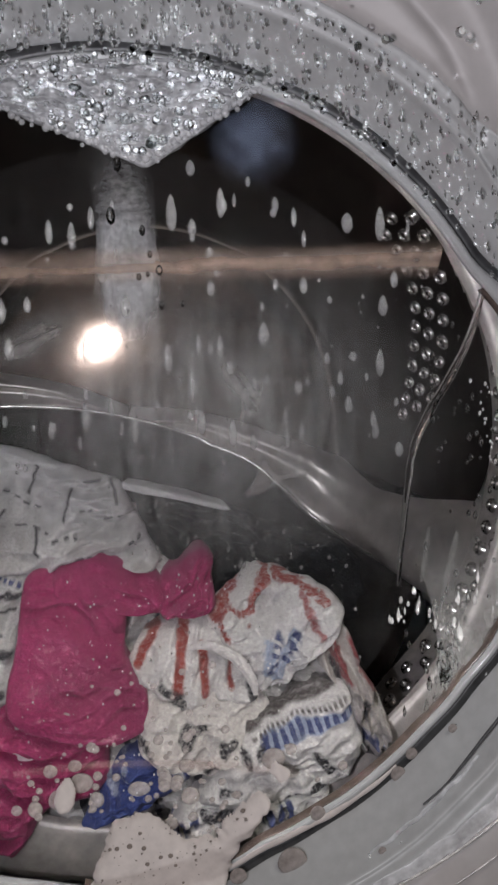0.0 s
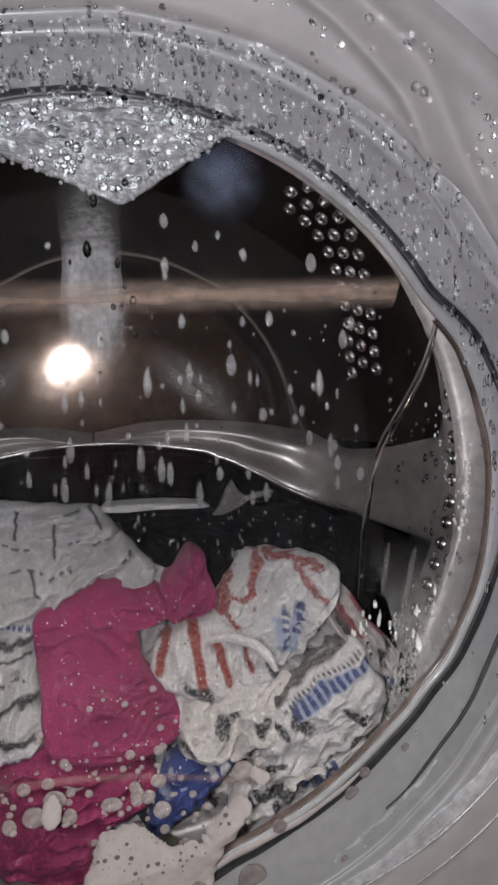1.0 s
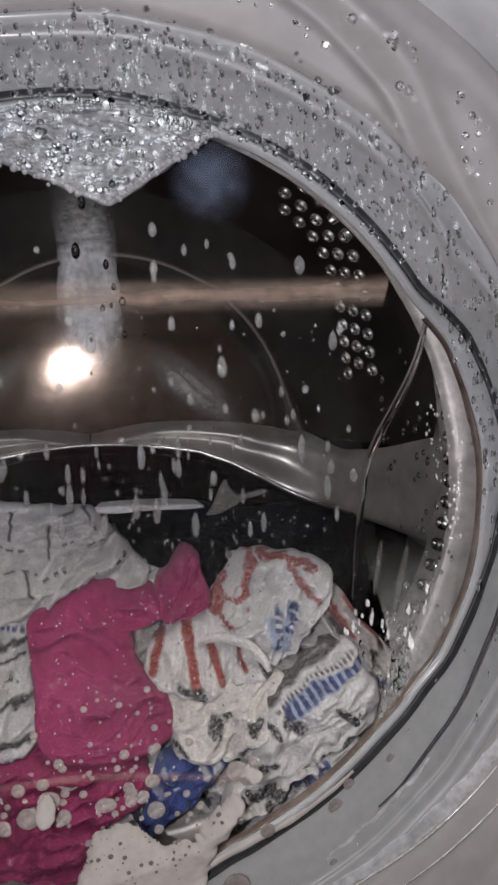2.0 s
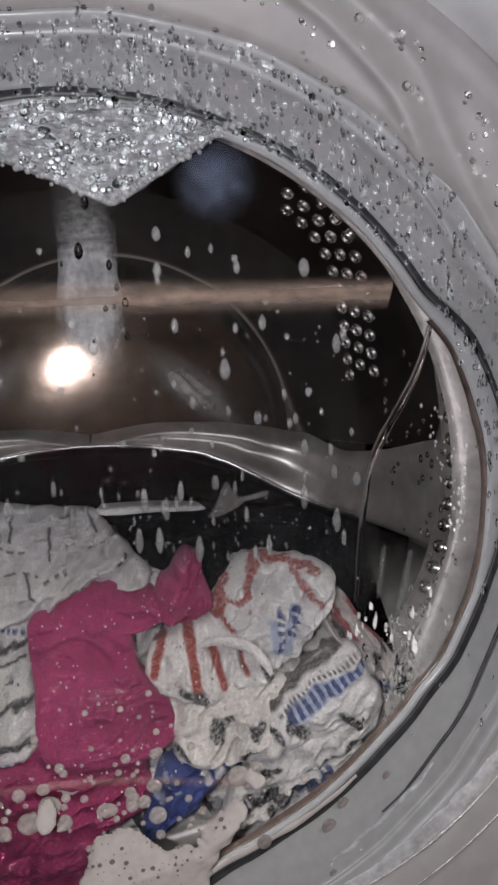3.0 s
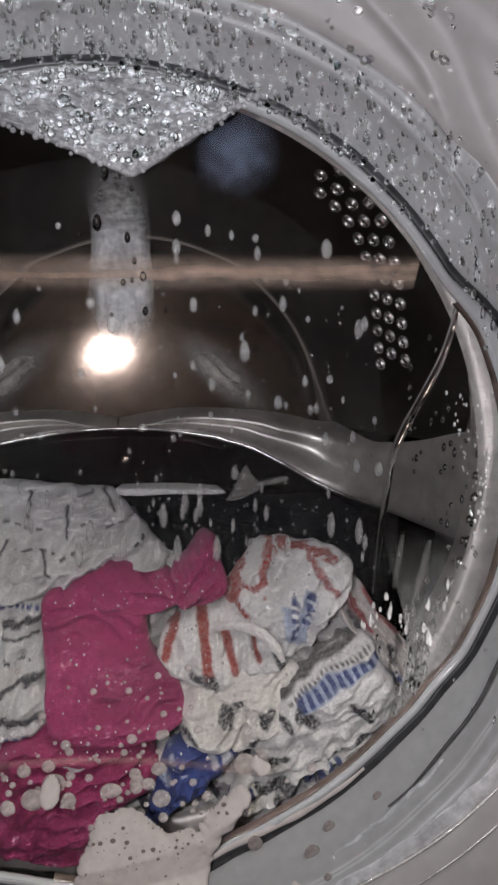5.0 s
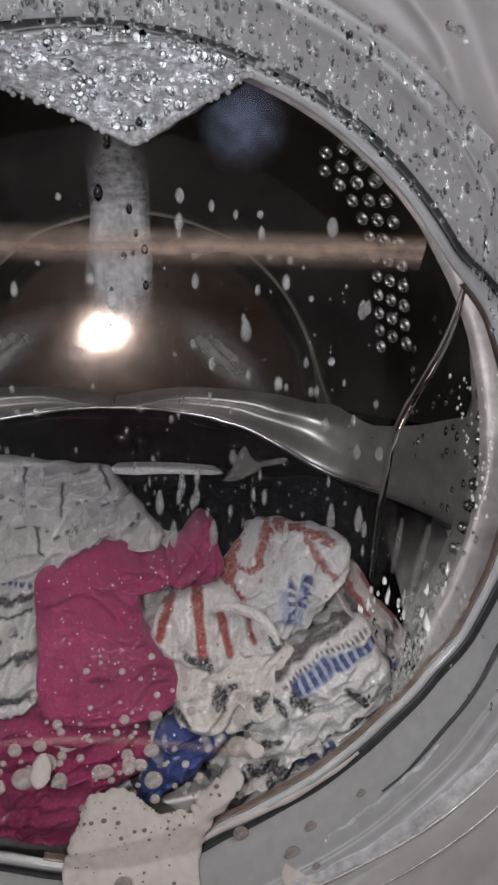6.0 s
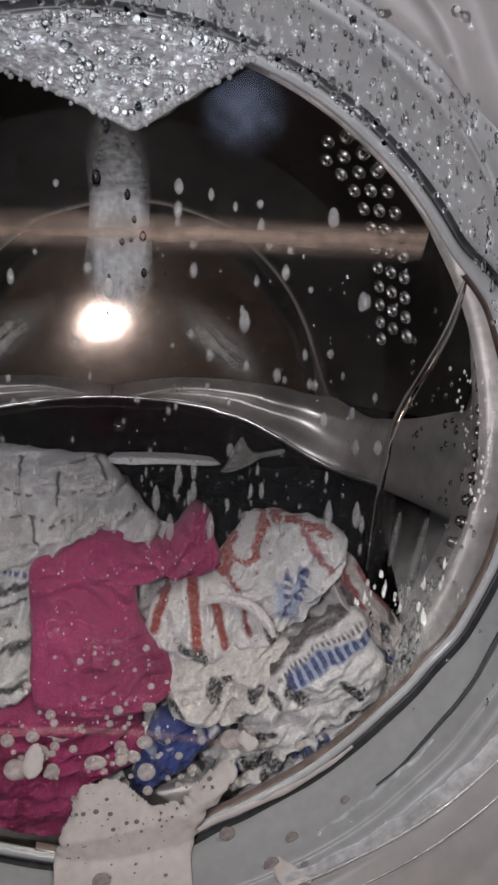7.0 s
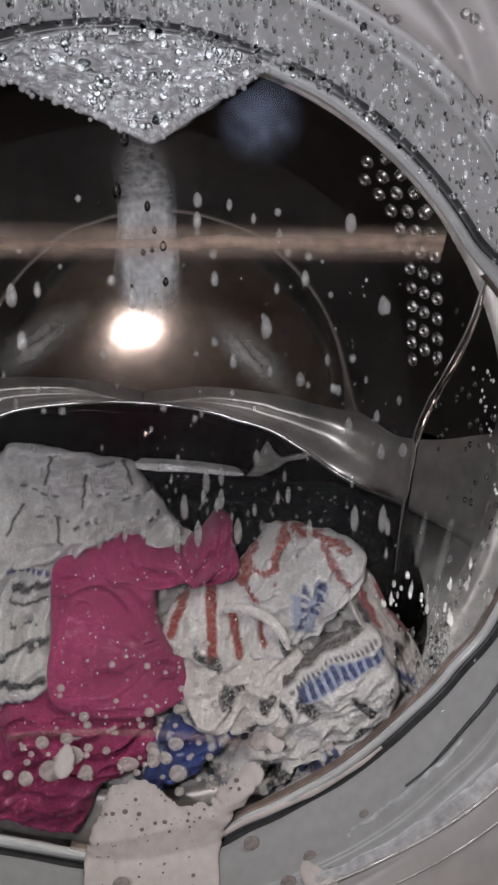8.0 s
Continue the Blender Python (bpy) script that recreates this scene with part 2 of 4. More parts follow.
TOWEL = strokes(strokes(strokes(strokes(cloth_material("white_towel_blue_dashes", (0.57, 0.55, 0.54), (0.50, 0.475, 0.465)), PALE_BLUE, [(85, -112.5, 121, -90, 5.4)], worn=0.25), NAVY, [(84, -113, 122, -89.5, 4.6, 4.3)], ragged=0.0022, worn=0.3), (0.075, 0.062, 0.06), [(74, -113, 113, -82.5, 2.4), (79, -113.5, 118, -85, 1.4, 2.6), (80, -105, 106, -84, 2.0, 5)], ragged=0.003), INK, [(83, -116, 90, -119, 5.0), (110, -113, 118, -119, 5.0), (112, -130, 117, -128, 5.4), (74, -119, 78, -122, 4.0), (68, -140, 76, -136, 3.0), (92, -140, 104, -134, 2.2, 4)], ragged=0.006, worn=0.75)
CORNER = strokes(strokes(strokes(cloth_material("mixed_red_blue_print", (0.42, 0.39, 0.37), (0.26, 0.23, 0.22)), (0.20, 0.025, 0.03), [(112, -66, 118, -78, 4.5), (122, -66, 131, -78, 4.2), (131, -78, 142, -86, 3.8)], ragged=0.007), NAVY, [(129, -99, 134, -103, 4.4), (137, -104, 145, -110, 5, 4.2)], ragged=0.006), INK, [(126, -84, 132, -93, 2.4), (118, -84, 114, -76, 2.6), (135, -110, 140, -114, 3.0)], ragged=0.007, worn=0.6)
BLUE = strokes(strokes(cloth_material("blue_patterned_cotton", (0.035, 0.055, 0.20), (0.022, 0.036, 0.12)), (0.30, 0.33, 0.42), [(12, -141, 19, -150, 5.0), (22, -139, 26, -146, 3.0, 4)], ragged=0.009, worn=0.6), (0.44, 0.44, 0.46), [(37, -131, 43, -141, 3.0), (43, -129, 50, -140, 3.6), (47, -139, 52, -145, 2.5)], ragged=0.005)
SPECK = strokes(strokes(cloth_material("white_dark_speckle", (0.56, 0.54, 0.53), (0.44, 0.43, 0.42)), INK, [(64, -153, 82, -150, 6.0), (82, -150, 101, -143, 5.4), (72, -157, 80, -157, 4), (50, -168, 58, -163, 3.5)], ragged=0.009, worn=0.7), NAVY, [(46, -165, 62, -154, 5.5, 5.0), (88, -147, 104, -139, 6.0, 4.6)], ragged=0.005)
HEAP = printed(cloth_material("damp_white_cotton", (0.5, 0.48, 0.46), (0.25, 0.24, 0.24)), (0.05, 0.05, 0.06), 30, 0.03, 0.008, wobble=1.0, weave=60)


# ---- mesh helpers ----
def mesh_of(name, verts, faces, mat, smooth=True):
    me = bpy.data.meshes.new(name)
    me.from_pydata([tuple(v) for v in verts], [], faces)
    me.materials.append(mat)
    if smooth:
        me.polygons.foreach_set("use_smooth", [True] * len(me.polygons))
    me.update()
    return me


def part(name, me, parent=None, label=""):
    ob = new(name, me)
    if parent:
        ob.parent = parent
    if label:
        ob["label"] = label
    return ob


def empty(name, m=None):
    ob = new(name)
    ob.empty_display_size = 0.02
    ob.matrix_world = m or pose(AX, 0, AZ)
    return ob


def grid_faces(rows, cols, closed=True, flip=False):
    out = []
    for i in range(rows - 1):
        for j in range(cols if closed else cols - 1):
            k = (j + 1) % cols
            f = (i * cols + j, i * cols + k, (i + 1) * cols + k, (i + 1) * cols + j)
            out.append(f[::-1] if flip else f)
    return out


WARP = [(-180, 0.004), (-145, 0.016), (-120, 0.016), (-104, 0.012), (-93, 0.014), (-80, 0.008), (-72, 0.003), (-62, 0.001), (-45, 0.0), (-35, 0.002), (-25, 0.006), (-14, 0.0085), (5, 0.009), (21, 0.0065), (33, 0.0), (180, 0.004)]


def ring_warp(a, r):
    """The soft rubber mouth sags out of round below and at its side."""
    a = (a + 180) % 360 - 180
    for (a0, w0), (a1, w1) in zip(WARP, WARP[1:]):
        if a <= a1:
            t = (a - a0) / (a1 - a0)
            t = t * t * (3 - 2 * t)
            bulge = 0.0055 * max(0.0, 1 - ((a - 9) / 23) ** 2) * max(0.0, min(1.0, (r - 0.1636) / 0.002))
            return (w0 + (w1 - w0) * t + bulge) * max(0.0, min(1.0, (0.186 - r) / 0.018))
    return 0.0


GROOVE = [(20, 0.170), (32, 0.1765), (45, 0.185), (54, 0.196), (64, 0.203), (90, 0.214), (130, 0.222)]


def groove_dent(a, r):
    """A soft fold in the rubber that winds outwards over the top of the mouth."""
    a = (a + 180) % 360 - 180
    for (a0, r0), (a1, r1) in zip(GROOVE, GROOVE[1:]):
        if a0 <= a <= a1:
            at = r0 + (r1 - r0) * (a - a0) / (a1 - a0)
            fade = min(1.0, (a - 20) / 14, (130 - a) / 25)
            return fade * (0.0042 * math.exp(-((r - at) / 0.0030) ** 2) - 0.0022 * math.exp(-((r - at - 0.008) / 0.004) ** 2))
    return 0.0


def lathe(profile, segs=200, wob=0.0, seed=0, a0=0.0, a1=360.0, warped=False, grooved=False):
    """Turns a profile of (radius, depth) about the drum's axis."""
    closed = a1 - a0 >= 360
    n = segs if closed else segs + 1
    verts = []
    for r, y in profile:
        for j in range(n):
            a = radians(a0 + (a1 - a0) * j / segs)
            d = wob * noise.noise((r * 60 + seed, math.cos(a) * 6, math.sin(a) * 6)) if wob else 0
            if warped:
                d += ring_warp(math.degrees(a), r)
            dent = groove_dent(math.degrees(a), r + d) if grooved else 0.0
            verts.append(((r + d) * math.cos(a), y + dent + (0 if warped else d * 0.6), (r + d) * math.sin(a)))
    return verts, grid_faces(len(profile), n, closed)


def smooth_profile(pts, n=8):
    out = []
    for i in range(len(pts) - 1):
        p0, p1, p2, p3 = pts[max(0, i - 1)], pts[i], pts[i + 1], pts[min(len(pts) - 1, i + 2)]
        for s in range(n):
            t = s / n
            out.append(tuple(0.5 * (2 * p1[k] + (p2[k] - p0[k]) * t + (2 * p0[k] - 5 * p1[k] + 4 * p2[k] - p3[k]) * t * t + (3 * p1[k] - p0[k] - 3 * p2[k] + p3[k]) * t ** 3) for k in (0, 1)))
    return out + [tuple(pts[-1])]


def softmin(a, b, k=0.006):
    h = max(k - abs(a - b), 0.0) / k
    return min(a, b) - h * h * k * 0.25


RB = 0.163


def bowl_depth(X, Z):
    """How far the door glass bulges into the drum, at a place measured from the axis."""
    r = math.hypot(X, Z)
    side = (RB + ring_warp(math.degrees(math.atan2(Z, X)), 0.160) - r) * 5.0
    edge = (0.093 - Z)
    face = 0.004 + 0.95 * (edge + math.sqrt(edge * edge + 0.000006)) / 2
    low = 0.75 * (Z + math.sqrt(max(0.0, RB * RB - X * X))) - 0.15 * X
    return max(0.0, softmin(softmin(face, low, 0.035), side, 0.012))


def laundry_depth(X, Z):
    return max(0.041, min(0.132, 0.025 + 0.95 * (Z + math.sqrt(max(0.0, 0.158 ** 2 - X * X)))))


# ---- room: unseen surfaces, added for what steel and trim mirror ----
def slab(name, size, m, mat, label, category):
    bm = bmesh.new()
    bmesh.ops.create_cube(bm, size=1.0, matrix=Matrix.Diagonal((*size, 1)))
    me = bpy.data.meshes.new(name)
    bm.to_mesh(me)
    bm.free()
    me.materials.append(mat)
    ob = new(name, me)
    ob.matrix_world = m
    return tagged(ob, label, category, kind="structure")


slab("floor", (3.2, 3.4, 0.05), pose(0, -1.1, -0.575), WOOD, "unseen brown wooden floor boards of a dark room, added for reflections", "floor")
slab("ceiling", (3.2, 3.4, 0.05), pose(0, -1.1, 1.875), PLASTER, "unseen warm brown ceiling in a dark room, added for reflections", "ceiling")
slab("wall_south", (3.2, 0.05, 2.4), pose(0, -2.825, 0.65), PLASTER, "unseen warm brown wall behind the camera, added for reflections", "wall")
slab("wall_north", (3.2, 0.05, 2.4), pose(0, 0.625, 0.65), PLASTER, "unseen warm brown wall behind the machine, added to close the room", "wall")
slab("wall_west", (0.05, 3.4, 2.4), pose(-1.625, -1.1, 0.65), PLASTER, "unseen warm brown side wall, added for reflections", "wall")
slab("wall_east", (0.05, 3.4, 2.4), pose(1.625, -1.1, 0.65), PLASTER, "unseen warm brown side wall, added for reflections", "wall")


# ---- washing machine: cabinet, door ring, rubber gasket ----
def ring_mesh(name, pts, mat, n=6, segs=220, wob=0.0, seed=0, a0=0.0, a1=360.0, warped=False, grooved=False):
    v, f = lathe(smooth_profile(pts, n), segs, wob, seed, a0, a1, warped, grooved)
    return mesh_of(name, v, f, mat)


def washing_machine():
    body = tagged(empty("washing_machine"), "white front-loading washing machine with a round glass door", "washing machine")
    # front panel with a round opening
    verts, faces, n = [], [], 96
    for y in (-0.075, -0.05):
        for j in range(n):
            a = 2 * math.pi * j / n
            verts.append((0.245 * math.cos(a), y, 0.245 * math.sin(a)))
        for j in range(n):
            a = 2 * math.pi * j / n
            s = 0.3 / max(abs(math.cos(a)), abs(math.sin(a)))
            verts.append((s * math.cos(a), y, s * math.sin(a) - (0.0 if math.sin(a) > 0 else 0.0)))
    for j in range(n):
        k = (j + 1) % n
        faces += [(j, k, n + k, n + j), (2 * n + j, 3 * n + j, 3 * n + k, 2 * n + k), (j, 2 * n + j, 2 * n + k, k)]
    part("front_panel", mesh_of("front_panel", verts, faces, WHITE, False), body, "white enamelled front panel")
    bm = bmesh.new()
    for sx, sy, sz, x, y, z in ((0.02, 0.6, 0.6, -0.31, 0.245, 0), (0.02, 0.6, 0.6, 0.31, 0.245, 0), (0.6, 0.6, 0.02, 0, 0.245, 0.31), (0.6, 0.6, 0.02, 0, 0.245, -0.31), (0.6, 0.02, 0.6, 0, 0.54, 0), (0.6, 0.56, 0.2, 0, 0.24, -0.43)):
        bmesh.ops.create_cube(bm, size=1.0, matrix=Matrix.Translation((x, y, z)) @ Matrix.Diagonal((sx, sy, sz, 1)))
    me = bpy.data.meshes.new("cabinet")
    bm.to_mesh(me)
    bm.free()
    me.materials.append(WHITE)
    part("cabinet", me, body)
    # door ring
    part("door_ring", ring_mesh("door_ring", [(0.222, -0.045), (0.224, -0.062), (0.230, -0.068), (0.240, -0.070), (0.252, -0.078), (0.258, -0.070)], WHITE), body, "pale glossy door ring")
    part("door_trim", ring_mesh("door_trim", [(0.186, -0.030), (0.1880, -0.0355), (0.192, -0.0385), (0.199, -0.0425), (0.206, -0.0465), (0.212, -0.0485), (0.218, -0.0510), (0.223, -0.050), (0.224, -0.040)], TRIM, wob=0.0010, grooved=True), body, "satin grey door trim with the floor's brown reflection tinted in")
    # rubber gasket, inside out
    part("gasket_sleeve", ring_mesh("gasket_sleeve", [(0.200, 0.030), (0.185, 0.012), (0.172, 0.006), (0.1652, 0.0036)], SEAM, warped=True), body, "wet rubber sleeve inside the mouth, coloured dark for its shade")
    part("gasket", ring_mesh("gasket", [(0.1655, 0.0050), (0.1638, 0.0044), (0.1624, 0.0030), (0.1620, 0.0010), (0.1630, -0.0008), (0.1645, -0.0012), (0.1656, -0.0002)], RUBBER, wob=0.0006, warped=True), body, "wet grey rubber gasket lip")
    part("gasket_groove", ring_mesh("gasket_groove", [(0.1654, -0.0002), (0.1659, 0.0022), (0.1680, 0.0020), (0.1689, -0.002)], SEAM, wob=0.0005, warped=True), body, "dark seam between the gasket lips")
    part("gasket_collar", ring_mesh("gasket_collar", [(0.1688, -0.002), (0.1700, -0.0048), (0.175, -0.014), (0.178, -0.021), (0.1795, -0.0262), (0.1815, -0.0275), (0.183, -0.0315), (0.1865, -0.033), (0.1875, -0.028)], RUBBER, wob=0.0010, seed=3, warped=True, grooved=True), body, "wet grey rubber collar beaded with droplets")
    part("gasket_lip", ring_mesh("gasket_lip", [(0.1606, 0.005), (0.1609, 0.0022), (0.1616, 0.0012), (0.1624, 0.0018), (0.1630, 0.004)], LIP, wob=0.0005, seed=9, a0=-100, a1=28, warped=True), body, "brownish wet edge of the glass seat")
    return body


machine = washing_machine()


# ---- door glass ----
def door_glass():
    rows, cols = 70, 180
    verts = []
    for i in range(rows):
        for j in range(cols):
            a = 2 * math.pi * j / cols
            r = (RB + ring_warp(math.degrees(a), 0.160)) * (1 - (1 - i / (rows - 1)) ** 1.35)
            X, Z = r * math.cos(a), r * math.sin(a)
            verts.append((X, bowl_depth(X, Z), Z))
    ob = tagged(part("door_glass", mesh_of("door_glass", verts, grid_faces(rows, cols), PANE)), "clear wet glass bowl of the washing machine door", "door glass")
    ob.matrix_world = pose(AX, 0, AZ)
    sol = ob.modifiers.new("thickness", "SOLIDIFY")
    sol.thickness, sol.offset = 0.0018, 0.0
    ob.visible_shadow = False
    return ob


glass = door_glass()


def glass_film_band(name, z0, x1, wide, deep, mat, sag, label):
    """A thin band of film across the inner side of the glass, for painted reflections."""
    n, m = 90, 7
    verts = []
    for i in range(n):
        X = -x1 + 2 * x1 * i / (n - 1)
        for k in range(m):
            q = k / (m - 1)
            Z = z0 + sag * (X / x1) ** 2 + wide * (q - 0.5)
            verts.append((X, bowl_depth(X, Z) + 0.0022 + deep * math.sin(math.pi * q), Z))
    ob = part(name, mesh_of(name, verts, grid_faces(n, m, False), mat), glass, label)
    ob.visible_shadow = False
    return ob


def tube_mesh(name, pts, radius, mat, per=10, sides=10, flat=1.0):
    """A rounded bead along a smooth line of points in millimetres from the axis."""
    line, n = [], len(pts)
    for i in range(n - 1):
        p = [Vector(pts[max(0, min(n - 1, i + k))]) / 1000 for k in (-1, 0, 1, 2)]
        for q in range(per):
            t = q / per
            line.append(0.5 * (2 * p[1] + (p[2] - p[0]) * t + (2 * p[0] - 5 * p[1] + 4 * p[2] - p[3]) * t * t + (3 * p[1] - p[0] - 3 * p[2] + p[3]) * t ** 3))
    line.append(Vector(pts[-1]) / 1000)
    verts = []
    for i, c in enumerate(line):
        d = (line[min(i + 1, len(line) - 1)] - line[max(i - 1, 0)]).normalized()
        u = d.cross(Vector((0, 1, 0))).normalized()
        w = d.cross(u).normalized()
        e = radius * max(0.15, math.sin(math.pi * (i + 0.5) / len(line))) ** 0.4 * (1 + 0.15 * noise.noise(c * 120))
        for k in range(sides):
            a = 2 * math.pi * k / sides
            verts.append(c + u * e * math.cos(a) + w * e * flat * math.sin(a))
    return mesh_of(name, verts, grid_faces(len(line), sides), mat)


line = []
for k, a in enumerate(range(-50, 14, 4)):
    r = 174.8 + 0.5 * math.sin(k * 1.7)
    line.append((r * math.cos(radians(a)), -20.6, r * math.sin(radians(a))))
# The crease's shade is a dark bead laid on the collar.
part("gasket_crease", tube_mesh("gasket_crease", line, 0.0008, SEAM, flat=1.2), machine, "thin crease in the rubber collar, its shade drawn as a dark bead")
EDGE = [(148, 2, 85), (149, 25, 58), (147, 45, 38), (145, 68, 19), (143, 86, -1), (141, 92, -27), (137, 88, -51), (131, 75, -72)]
for sign in (1, -1):
    bead = part("glass_edge", tube_mesh("glass_edge", [(sign * x, y, z) for x, y, z in EDGE], 0.0021, GLASS, flat=1.4), glass, "thick rounded glass edge")
    bead.visible_shadow = False


# ---- drum ----


def step(x):
    x = max(0.0, min(1.0, x))
    return x * x * (3 - 2 * x)


def back_depth(X, Z):
    """The pressed drum back: a sloping shoulder, three arms that run into the lifters, and a ledge below the middle."""
    r = math.hypot(X, Z)
    side = math.degrees(math.atan2(Z, abs(X + 0.016)))
    y = softmin(0.298, 0.26 - 2.18 * (r - 0.165 - 0.022 * math.exp(-((side + 13) / 14) ** 2)), 0.008)
    y += 0.004 * math.exp(-(r / 0.10) ** 2) + 0.036 * Z
    y -= 0.34 * max(0.0, -Z - 0.004) * max(0.0, 1 - (r / 0.2) ** 4)
    return y


CREST_UP = [(28, 302, 63), (48, 299, 39), (78, 295, 17), (112, 289, 1), (147, 283, -10), (173, 259, -19), (185, 231, -21), (198, 198, -17), (211, 166, -8), (224, 138, 0)]
CREST_LOW = [(-16, 290, -3), (10, 290, -4), (36, 292, -7), (79, 286, -15), (109, 279, -30), (138, 274, -47), (164, 258, -57), (177, 230, -58), (195, 195, -62), (211, 162, -66), (224, 132, -72)]


def spline(pts, t):
    n = len(pts) - 1
    i = min(int(t * n), n - 1)
    q = t * n - i
    p = [Vector(pts[max(0, min(n, i + k))]) / 1000 for k in (-1, 0, 1, 2)]
    return 0.5 * (2 * p[1] + (p[2] - p[0]) * q + (2 * p[0] - 5 * p[1] + 4 * p[2] - p[3]) * q * q + (3 * p[1] - p[0] - 3 * p[2] + p[3]) * q ** 3)


def lifter_mesh(sign):
    """A pressed steel lifter that sweeps from the drum back to the mouth, with a rounded upper and lower crest."""
    rows, verts = 70, []
    for i in range(rows):
        t = i / (rows - 1)
        up, low = spline(CREST_UP, t), spline(CREST_LOW, t)
        up = low.lerp(up, step(t / 0.42))
        top = up + Vector((0.006, 0.06, 0.03))
        foot = low + Vector((0.001, 0.06, -0.010))
        hollow = (up + low) / 2 + Vector((0.0, 0.005 * step(t / 0.42), 0.0))
        sect = [top, top.lerp(up, 0.6) + Vector((0, 0.002, 0.004)), up, hollow, low, low.lerp(foot, 0.35), foot]
        for k in range(49):
            q = 6 * k / 48
            j = min(int(q), 5)
            f = q - j
            p = [sect[max(0, min(6, j + m))] for m in (-1, 0, 1, 2)]
            v = 0.5 * (2 * p[1] + (p[2] - p[0]) * f + (2 * p[0] - 5 * p[1] + 4 * p[2] - p[3]) * f * f + (3 * p[1] - p[0] - 3 * p[2] + p[3]) * f ** 3)
            verts.append(((v.x if sign > 0 else -0.032 - v.x), v.y, v.z))
    return mesh_of("lifter", verts, grid_faces(rows, 49, False), LIFT)


def drum():
    d = tagged(empty("drum"), "polished stainless steel drum with lifters and pressed holes", "drum")
    for name, r0, r1, rows, mat, label in (("back_panel", 0.0, 0.1425, 60, STEEL, "polished steel drum back"), ("back_shoulder", 0.1425, 0.216, 36, SHOULDER, "sloping shoulder of the drum back, its colour darkened for shade")):
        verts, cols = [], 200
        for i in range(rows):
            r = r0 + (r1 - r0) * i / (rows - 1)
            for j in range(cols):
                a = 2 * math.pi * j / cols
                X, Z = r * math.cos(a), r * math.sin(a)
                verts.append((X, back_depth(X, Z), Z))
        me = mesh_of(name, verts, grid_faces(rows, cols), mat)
        me.materials.append(LEDGE_SHADE)
        # Below the ledge the steel's colour is near black, for the shade there.
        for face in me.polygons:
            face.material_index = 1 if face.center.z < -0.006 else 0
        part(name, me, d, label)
    v, f = lathe(smooth_profile([(0.2155, 0.155), (0.2155, 0.13), (0.2155, 0.10), (0.213, 0.06), (0.208, 0.048), (0.195, 0.044), (0.180, 0.046), (0.176, 0.050)], 8), 200)
    part("shell", mesh_of("shell", v, f, STEEL_ROUGH), d)
    for sign in (1, -1):
        lift = part("lifter", lifter_mesh(sign), d, "polished steel lifter with rounded crests")
        # The lower crest's highlight is a bright bead laid along it.
        for pts, r in ((CREST_LOW[:-3], 0.0017),):
            part("crest", tube_mesh("crest", [(x if sign > 0 else -32 - x, y - 2, z) for x, y, z in pts], r, CREST), lift, "highlight along the lifter crest, added as a bright bead")
    # pressed holes: a raised rim with a dark hole in it
    prof = [(0.0048, 0.0), (0.0041, 0.0014), (0.0030, 0.0023), (0.0019, 0.0019), (0.0015, 0.0003)]
    verts, n = [], 12
    for r, h in prof:
        for j in range(n):
            a = 2 * math.pi * j / n
            verts.append((r * math.cos(a), r * math.sin(a), h))
    cup = mesh_of("perforation", verts, grid_faces(len(prof), n), DIMPLE)
    for lo, hi, out in ((15, 56, 0), (131, 180, 0), (-26, 30, 1), (-42, -26, 1), (255, 290, 0)):
        for i in range(6 if out else 3):
            for j in range(int((hi - lo) / 3.7)):
                a = lo + (j + 0.5 * (i % 2)) * 3.7
                e = 2.2 - 1.75 * step((abs(a - 84) - 36) / -36 + 1.0) + 0.52 * (i - 1) if not out else 0.0
                r, y = (0.2085 - 0.0105 * e, 0.1652 + 0.0229 * e) if not out else (0.2148, 0.075 + 0.013 * i)
                ob = part("perforation", cup, d)
                ca, sa = math.cos(radians(a)), math.sin(radians(a))
                z = Vector((-0.909 * ca, -0.417, -0.909 * sa)) if not out else Vector((-ca, 0, -sa))
                x = Vector((-sa, 0, ca))
                rot = Matrix((x, z.cross(x), z)).transposed().to_4x4()
                ob.matrix_local = Matrix.Translation((r * ca, y, r * sa)) @ rot
    return d


drum_ob = drum()
TURNING = [drum_ob]


# ---- laundry ----
def closed_curve(pts, per=10):
    out, n = [], len(pts)
    for i in range(n):
        p0, p1, p2, p3 = (pts[(i + k) % n] for k in (-1, 0, 1, 2))
        for s in range(per):
            t = s / per
            out.append(tuple(0.5 * (2 * p1[k] + (p2[k] - p0[k]) * t + (2 * p0[k] - 5 * p1[k] + 4 * p2[k] - p3[k]) * t * t + (3 * p1[k] - p0[k] - 3 * p2[k] + p3[k]) * t ** 3) for k in (0, 1)))
    return out


def ridge(v):
    return 1 - math.sqrt(4 * v * v + 0.07)


